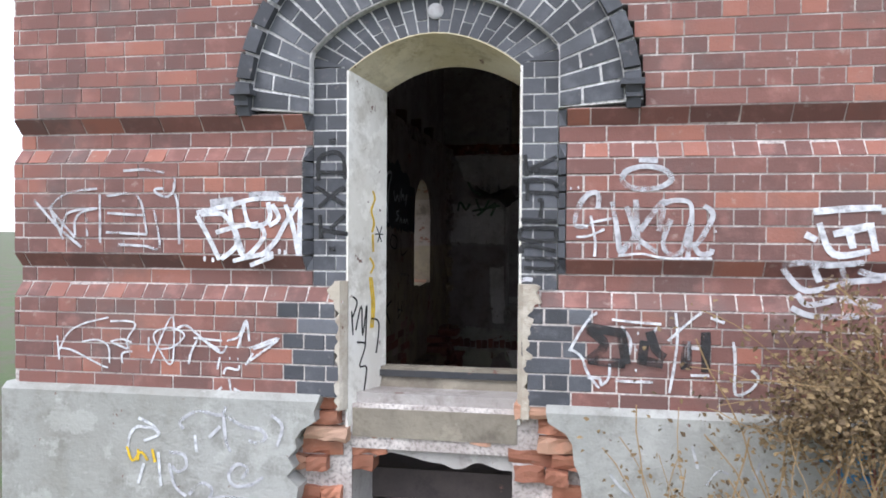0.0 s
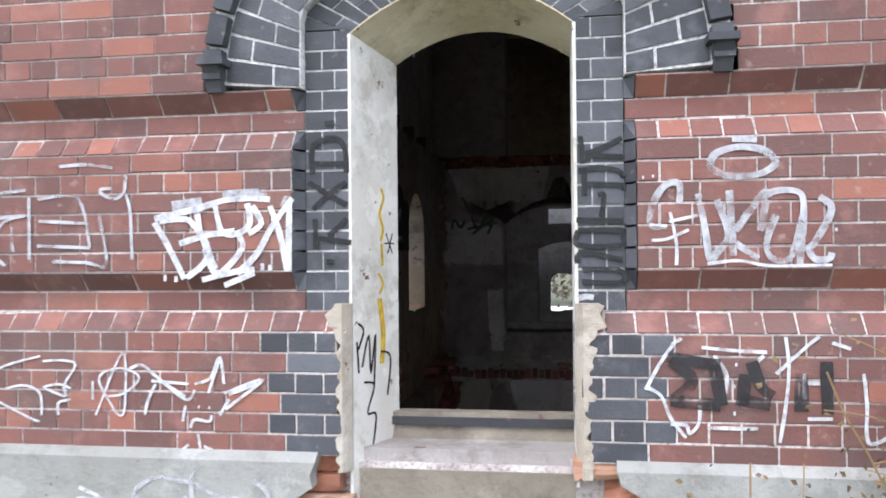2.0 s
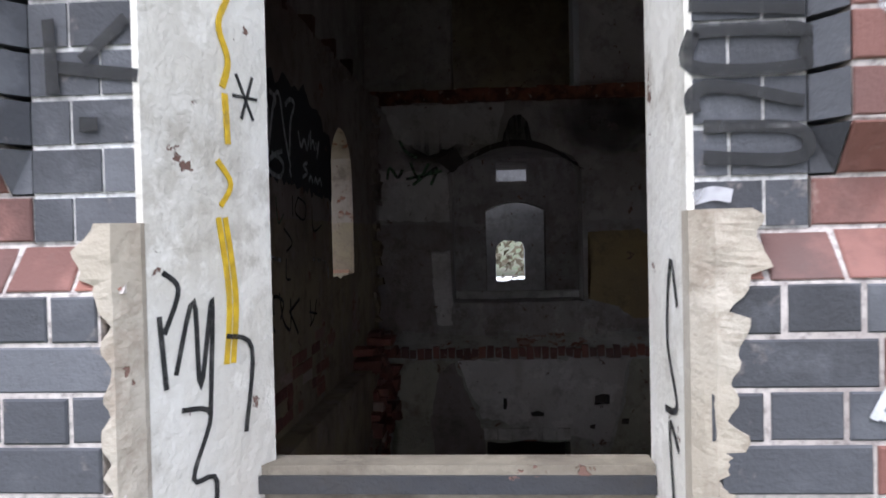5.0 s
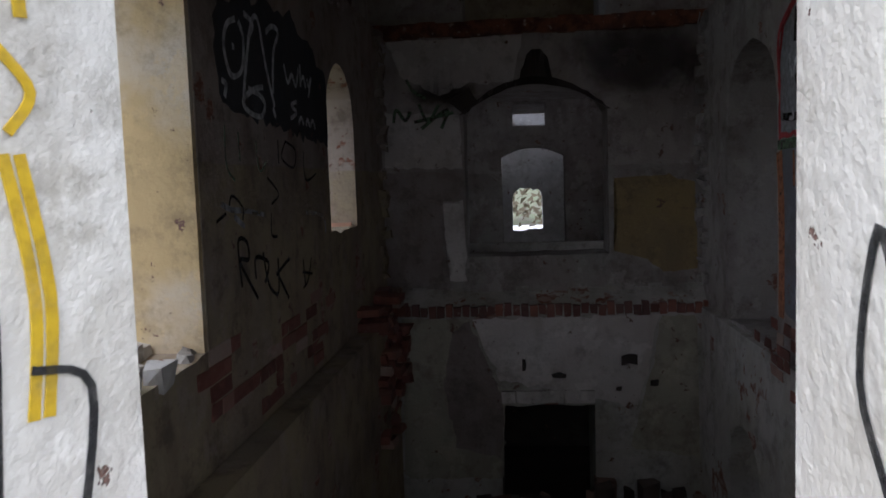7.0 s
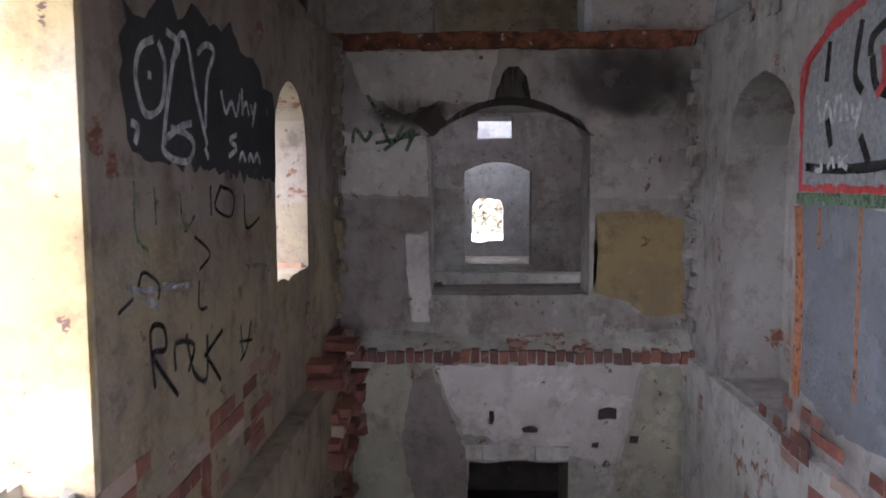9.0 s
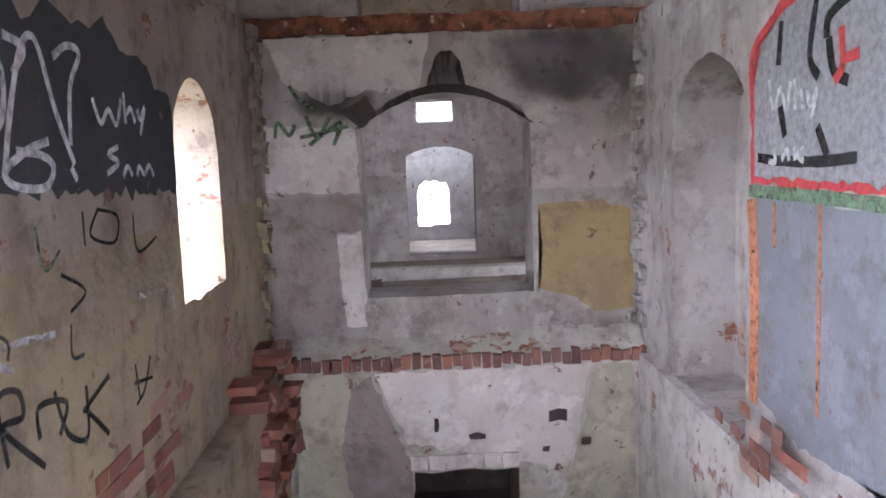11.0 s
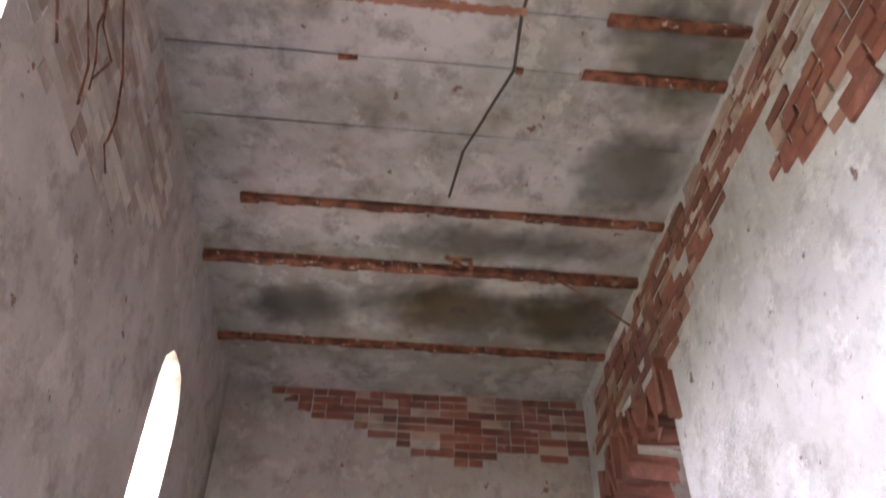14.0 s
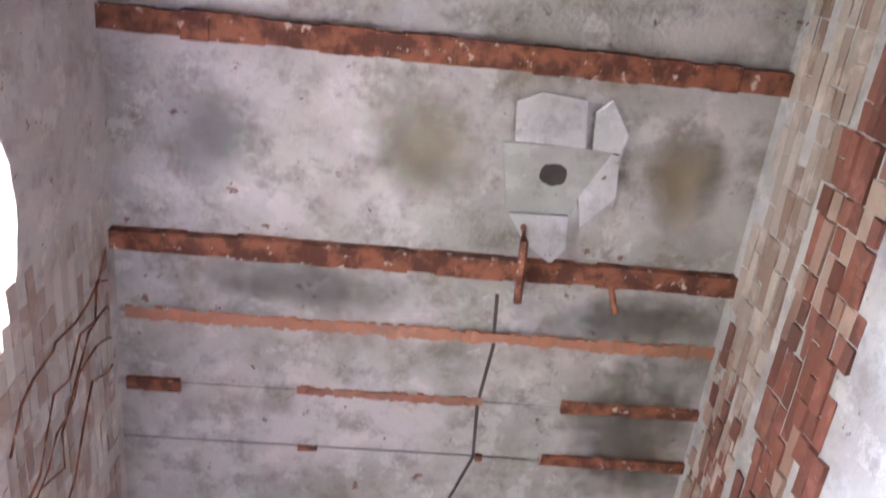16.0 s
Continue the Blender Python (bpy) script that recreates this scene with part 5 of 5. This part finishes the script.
reveal_tag([[(0.03, 1.15), (0.06, 1.22), (0.03, 1.25)], [(0.05, 1.08), (0.09, 1.2), (0.10, 1.05), (0.13, 1.2), (0.12, 1.0)], [(0.06, 1.02), (0.12, 1.0), (0.08, 0.9), (0.13, 0.88), (0.10, 0.72)], [(0.03, 1.06), (0.02, 1.18)],
            [(0.16, 1.13), (0.22, 1.1), (0.2, 0.95)]], 0.009, black_spray, "spidery black scrawl on the white reveal")
reveal_tag([[(0.15, 1.34), (0.17, 1.2), (0.16, 1.08)], [(0.165, 1.34), (0.185, 1.2), (0.175, 1.08)], [(0.15, 1.44), (0.18, 1.40), (0.155, 1.36)], [(0.17, 1.78), (0.185, 1.74), (0.16, 1.68), (0.18, 1.62), (0.165, 1.57)], [(0.17, 1.56), (0.175, 1.47)]], 0.012, yellow_spray, "yellow sprayed strokes on the white reveal")
reveal_tag([[(0.2, 1.60), (0.24, 1.52)], [(0.21, 1.52), (0.24, 1.60)], [(0.19, 1.56), (0.25, 1.56)]], 0.006, black_spray, "small black asterisk on the white reveal")
reveal_tag([[(0.06, 1.18), (0.10, 1.25), (0.13, 1.12), (0.07, 1.02), (0.15, 1.0)], [(0.06, 0.95), (0.12, 0.98), (0.10, 0.86)]], 0.012, black_spray, "bold black scrawl on the white reveal", 1)

# ---- dry shrub before the wall ----
rg = random.Random(21)
shrub = tagged(new("dry_shrub"), "withered bramble shrub leaning on the plinth", "shrub")
lv = bmesh.new()
for k in range(190):
    x, y, z = rg.uniform(1.0, 2.9), rg.uniform(-0.5, -0.16), 0.0
    d = Vector((rg.uniform(-0.35, 0.2), rg.uniform(-0.06, 0.06), 1)).normalized()
    pts, p = [], Vector((x, y, z))
    ln = rg.uniform(0.5, 1.25) * (0.72 if x < 1.5 else 1.0)
    if k % 3 == 0:
        p.z = rg.uniform(0.5, 1.05)
        p.x = rg.uniform(1.45, 2.9)
        d = Vector((rg.uniform(-1, 1), rg.uniform(-0.3, 0.1), rg.uniform(-0.3, 0.5))).normalized()
        ln *= 0.6
    for i in range(9):
        pts.append(tuple(p))
        p = p + d * ln / 8
        d = (d + Vector((rg.uniform(-0.22, 0.18), rg.uniform(-0.08, 0.08), -0.07 if i > 4 else 0.02))).normalized()
        p.y = max(-0.62, min(-0.12, p.y))
        if p.z > 0.25 and p.z < 1.35:
            dense = 20 if (p.x > 1.5 and p.z > 0.72) else 2
            for _ in range(dense):
                q = p + Vector((rg.gauss(0, 0.06), rg.gauss(0, 0.05), rg.gauss(0, 0.05)))
                if q.y > -0.115:
                    q.y = -0.12
                u = Vector((rg.uniform(-1, 1), rg.uniform(-1, 1), rg.uniform(-1, 1))).normalized()
                w = u.orthogonal().normalized()
                r = rg.uniform(0.005, 0.013)
                f0 = [lv.verts.new(q + u * r * 1.6), lv.verts.new(q + w * r), lv.verts.new(q - u * r * 1.3), lv.verts.new(q - w * r * 0.8 + u.cross(w) * r * 0.5)]
                lv.faces.new(f0[:3]), lv.faces.new((f0[0], f0[2], f0[3]))
    b = bmesh.new()
    tube(b, pts, rg.uniform(0.002, 0.0045), 4)
    part("stem", b, dry_stem, shrub)
tagged(part("leaves", lv, leaf_m, shrub, "curled brown withered leaves"), kind="stuff")
b = bmesh.new()
for x in (1.78, 1.92):
    tube(b, [(x, -0.2, 0), (x + 0.01, -0.18, 0.4), (x - 0.02, -0.16, 0.85)], 0.007, 5)
tagged(part("bramble_cane", b, stem_red), "dark red bramble canes before the plinth", "cane")

# hedge and trees far beyond the end window and past the building's corner
b = bmesh.new()
for k in range(900):
    q = Vector((rg.uniform(-3, 4), rg.uniform(22, 26), abs(rg.gauss(0, 1.3))))
    u = Vector((rg.uniform(-1, 1), rg.uniform(-1, 1), rg.uniform(-1, 1))).normalized() * 0.16
    w = u.orthogonal() * 0.7
    b.faces.new([b.verts.new(q + u), b.verts.new(q + w), b.verts.new(q - u)])
tagged(part("hedge", b, far_foliage), "bare brown thicket behind the building", "hedge", kind="stuff")


# ceiling stains, and black discs painted for the shade inside holes
for k, (x, y, rx, ry, c, q, up) in enumerate(((0.62, 5.72, 0.8, 0.46, (0.15, 0.10, 0.05), 1.2, 0.0), (1.5, 5.75, 0.7, 0.42, (0.17, 0.135, 0.08), 1.0, 0.0), (-0.6, 5.75, 0.6, 0.4, (0.20, 0.19, 0.17), 0.8, 0.0), (0.9, 4.95, 1.2, 0.26, (0.17, 0.15, 0.115), 0.7, 0.0245),
                               (1.6, 3.25, 0.48, 0.62, (0.24, 0.215, 0.175), 0.95, 0.0), (1.6, 4.15, 0.48, 0.45, (0.24, 0.215, 0.175), 0.95, 0.0), (1.5, 2.5, 0.7, 0.2, (0.20, 0.185, 0.155), 0.7, 0.0245), (-0.3, 2.45, 0.9, 0.18, (0.20, 0.19, 0.175), 0.6, 0.0245),
                               (1.58, 1.7, 0.26, 0.34, (0.36, 0.28, 0.17), 0.9, 0.0245), (0.25, 1.65, 0.38, 0.34, (0.33, 0.29, 0.19), 0.9, 0.0245), (-0.75, 1.65, 0.3, 0.34, (0.30, 0.295, 0.28), 0.7, 0.0245))):
    stain("uneven damp stain on the ceiling plaster", (x, y), (rx, ry), 2, ZC - 0.0005 + up - 0.005 * (k % 4), -1, c, 0.5 * q, 3.2)
for x, y in ((0.66, 5.70), ROSE(978, 308)):
    pts = [(x + 0.065 * math.cos(a / 8 * math.pi), y + 0.055 * math.sin(a / 8 * math.pi)) for a in range(16)]
    patch("ceiling_hole_patch", pts, 2, ZC - 0.021, -1, soot_and_shade, "flat black disc painted as the shade inside a ceiling hole", "hole", 0.012)

# torn plaster corners of the room
rg = random.Random(31)
for x, name in ((XL, "left"), (XR, "right")):
    b = bmesh.new()
    for k in range(60):
        z = rg.uniform(0.2, 2.65)
        d = rg.uniform(0.02, 0.07)
        y = YF - rg.uniform(0.03, 0.28)
        rough_box(b, x - d if x > 0 else x - 0.02, x + 0.02 if x > 0 else x + d, y, y + rg.uniform(0.05, 0.2), z, z + rg.uniform(0.04, 0.1), 0.02, rg)
    tagged(part("torn_corner", b, plaster_left if x < 0 else plaster_right), "torn plaster and brick in the room's corner", "brickwork", kind="stuff")
for x, sgn in ((XL, 1), (XR, -1)):
    b = bmesh.new()
    for k in range(90):
        y = rg.uniform(1.2, YF - 0.1)
        d = rg.uniform(0.004, 0.02)
        rough_box(b, min(x, x + sgn * d), max(x, x + sgn * d), y, y + rg.uniform(0.05, 0.15), ZU - 0.1 + rg.uniform(-0.06, 0.04), ZU - 0.03 + rg.uniform(-0.03, 0.03), 0.012, rg)
    tagged(part("ledge_crumble", b, plaster_left if x < 0 else plaster_right), "crumbling bricks along the side wall's upper ledge", "brickwork", kind="stuff")
brick_field([(1.5, 0.14), (4.7, 0.36), (5.2, 0.1), (4.4, -0.1), (3.4, -0.25), (2.0, -0.2)], 0, XR - 0.062, -1, old_brick, "bared bricks under the slate paint", 0.6, 0.006)
brick_field([(2.4, 0.75), (3.2, 0.55), (4.6, 0.75), (4.75, 0.25), (3.6, 0.2), (2.4, 0.3)], 0, XL + 0.001, 1, old_brick, "bared bricks at the foot of the sooty wall", 0.5, 0.006)
# flaked edge round the plaster jamb outside
for sgn, edge in ((-1, OL), (1, OR)):
    b = bmesh.new()
    rings = []
    for k in range(61):
        z = 0.70 + 0.63 * k / 60
        w = 0.048 + 0.035 * noise.noise(Vector((z * 7, sgn, 0.5))) + 0.028 * noise.noise(Vector((z * 33, sgn, 2.5))) + (0.03 if z > 1.24 or 0.95 < z < 1.18 and sgn > 0 else 0)
        bulge = 0.005 * noise.noise(Vector((z * 21, sgn, 8.5)))
        ring = ((edge + sgn * w, PRO + 0.02), (edge + sgn * (w - 0.006), PRO - 0.001 + bulge), (edge + sgn * 0.026, PRO - 0.003 - bulge), (edge + sgn * 0.012, PRO + 0.016 + bulge), (edge - sgn * 0.001, PRO + 0.04), (edge - sgn * 0.001, 0.03), (edge + sgn * w, 0.03))
        rings.append([b.verts.new((x, y, z)) for x, y in ring])
    for p, q in zip(rings, rings[1:]):
        for m in range(7):
            b.faces.new((p[m], p[(m + 1) % 7], q[(m + 1) % 7], q[m]))
    b.faces.new(rings[0]), b.faces.new(rings[-1])
    bmesh.ops.recalc_face_normals(b, faces=b.faces)
    tagged(part("jamb_plaster", b, jamb_lime), "broken cream plaster edge of the jamb", "plaster patch")
# tangle of wires on the near upper wall
for k in range(5):
    b = bmesh.new()
    pts, p = [], Vector((XLU + 0.02, 2.25 + 0.16 * k, ZC - 0.15))
    for i in range(9):
        pts.append(tuple(p))
        p = p + Vector((0, rg.uniform(-0.06, 0.16), rg.uniform(-0.2, -0.04)))
        p.x = XLU + rg.uniform(0.01, 0.05)
    tube(b, pts, 0.006, 5)
    tagged(part("wall_wire", b, rust), "loose rusty wire hanging on the upper wall", "wire")

# bared pale bricks along the tops of the upper side walls
pale_brick = brick_mat("limewashed_brick", (0.27, 0.19, 0.155), (0.40, 0.34, 0.30), (0.50, 0.45, 0.41), (0.24, 0.16, 0.125), joined=True)
brick_field([(0.6, 5.75), (5.2, 5.75), (4.6, 5.45), (3.6, 5.35), (2.2, 5.25), (0.6, 5.2)], 0, XRU - 0.001, -1, pale_brick, "limewashed bricks bared along the upper wall", 0.85, 0.012)
brick_field([(0.6, 5.16), (2.0, 5.2), (3.1, 5.25), (3.3, 4.95), (2.7, 4.6), (1.6, 4.75), (0.6, 4.6)], 0, XRU - 0.001, -1, old_brick, "dark red bricks bared in the upper wall", 0.96, 0.025)
brick_field([(2.0, 5.72), (4.0, 5.72), (4.3, 5.2), (3.6, 4.6), (2.6, 4.4), (2.0, 4.6)], 0, XLU + 0.001, 1, pale_brick, "limewashed bricks showing through the upper wall", 0.9, 0.006)
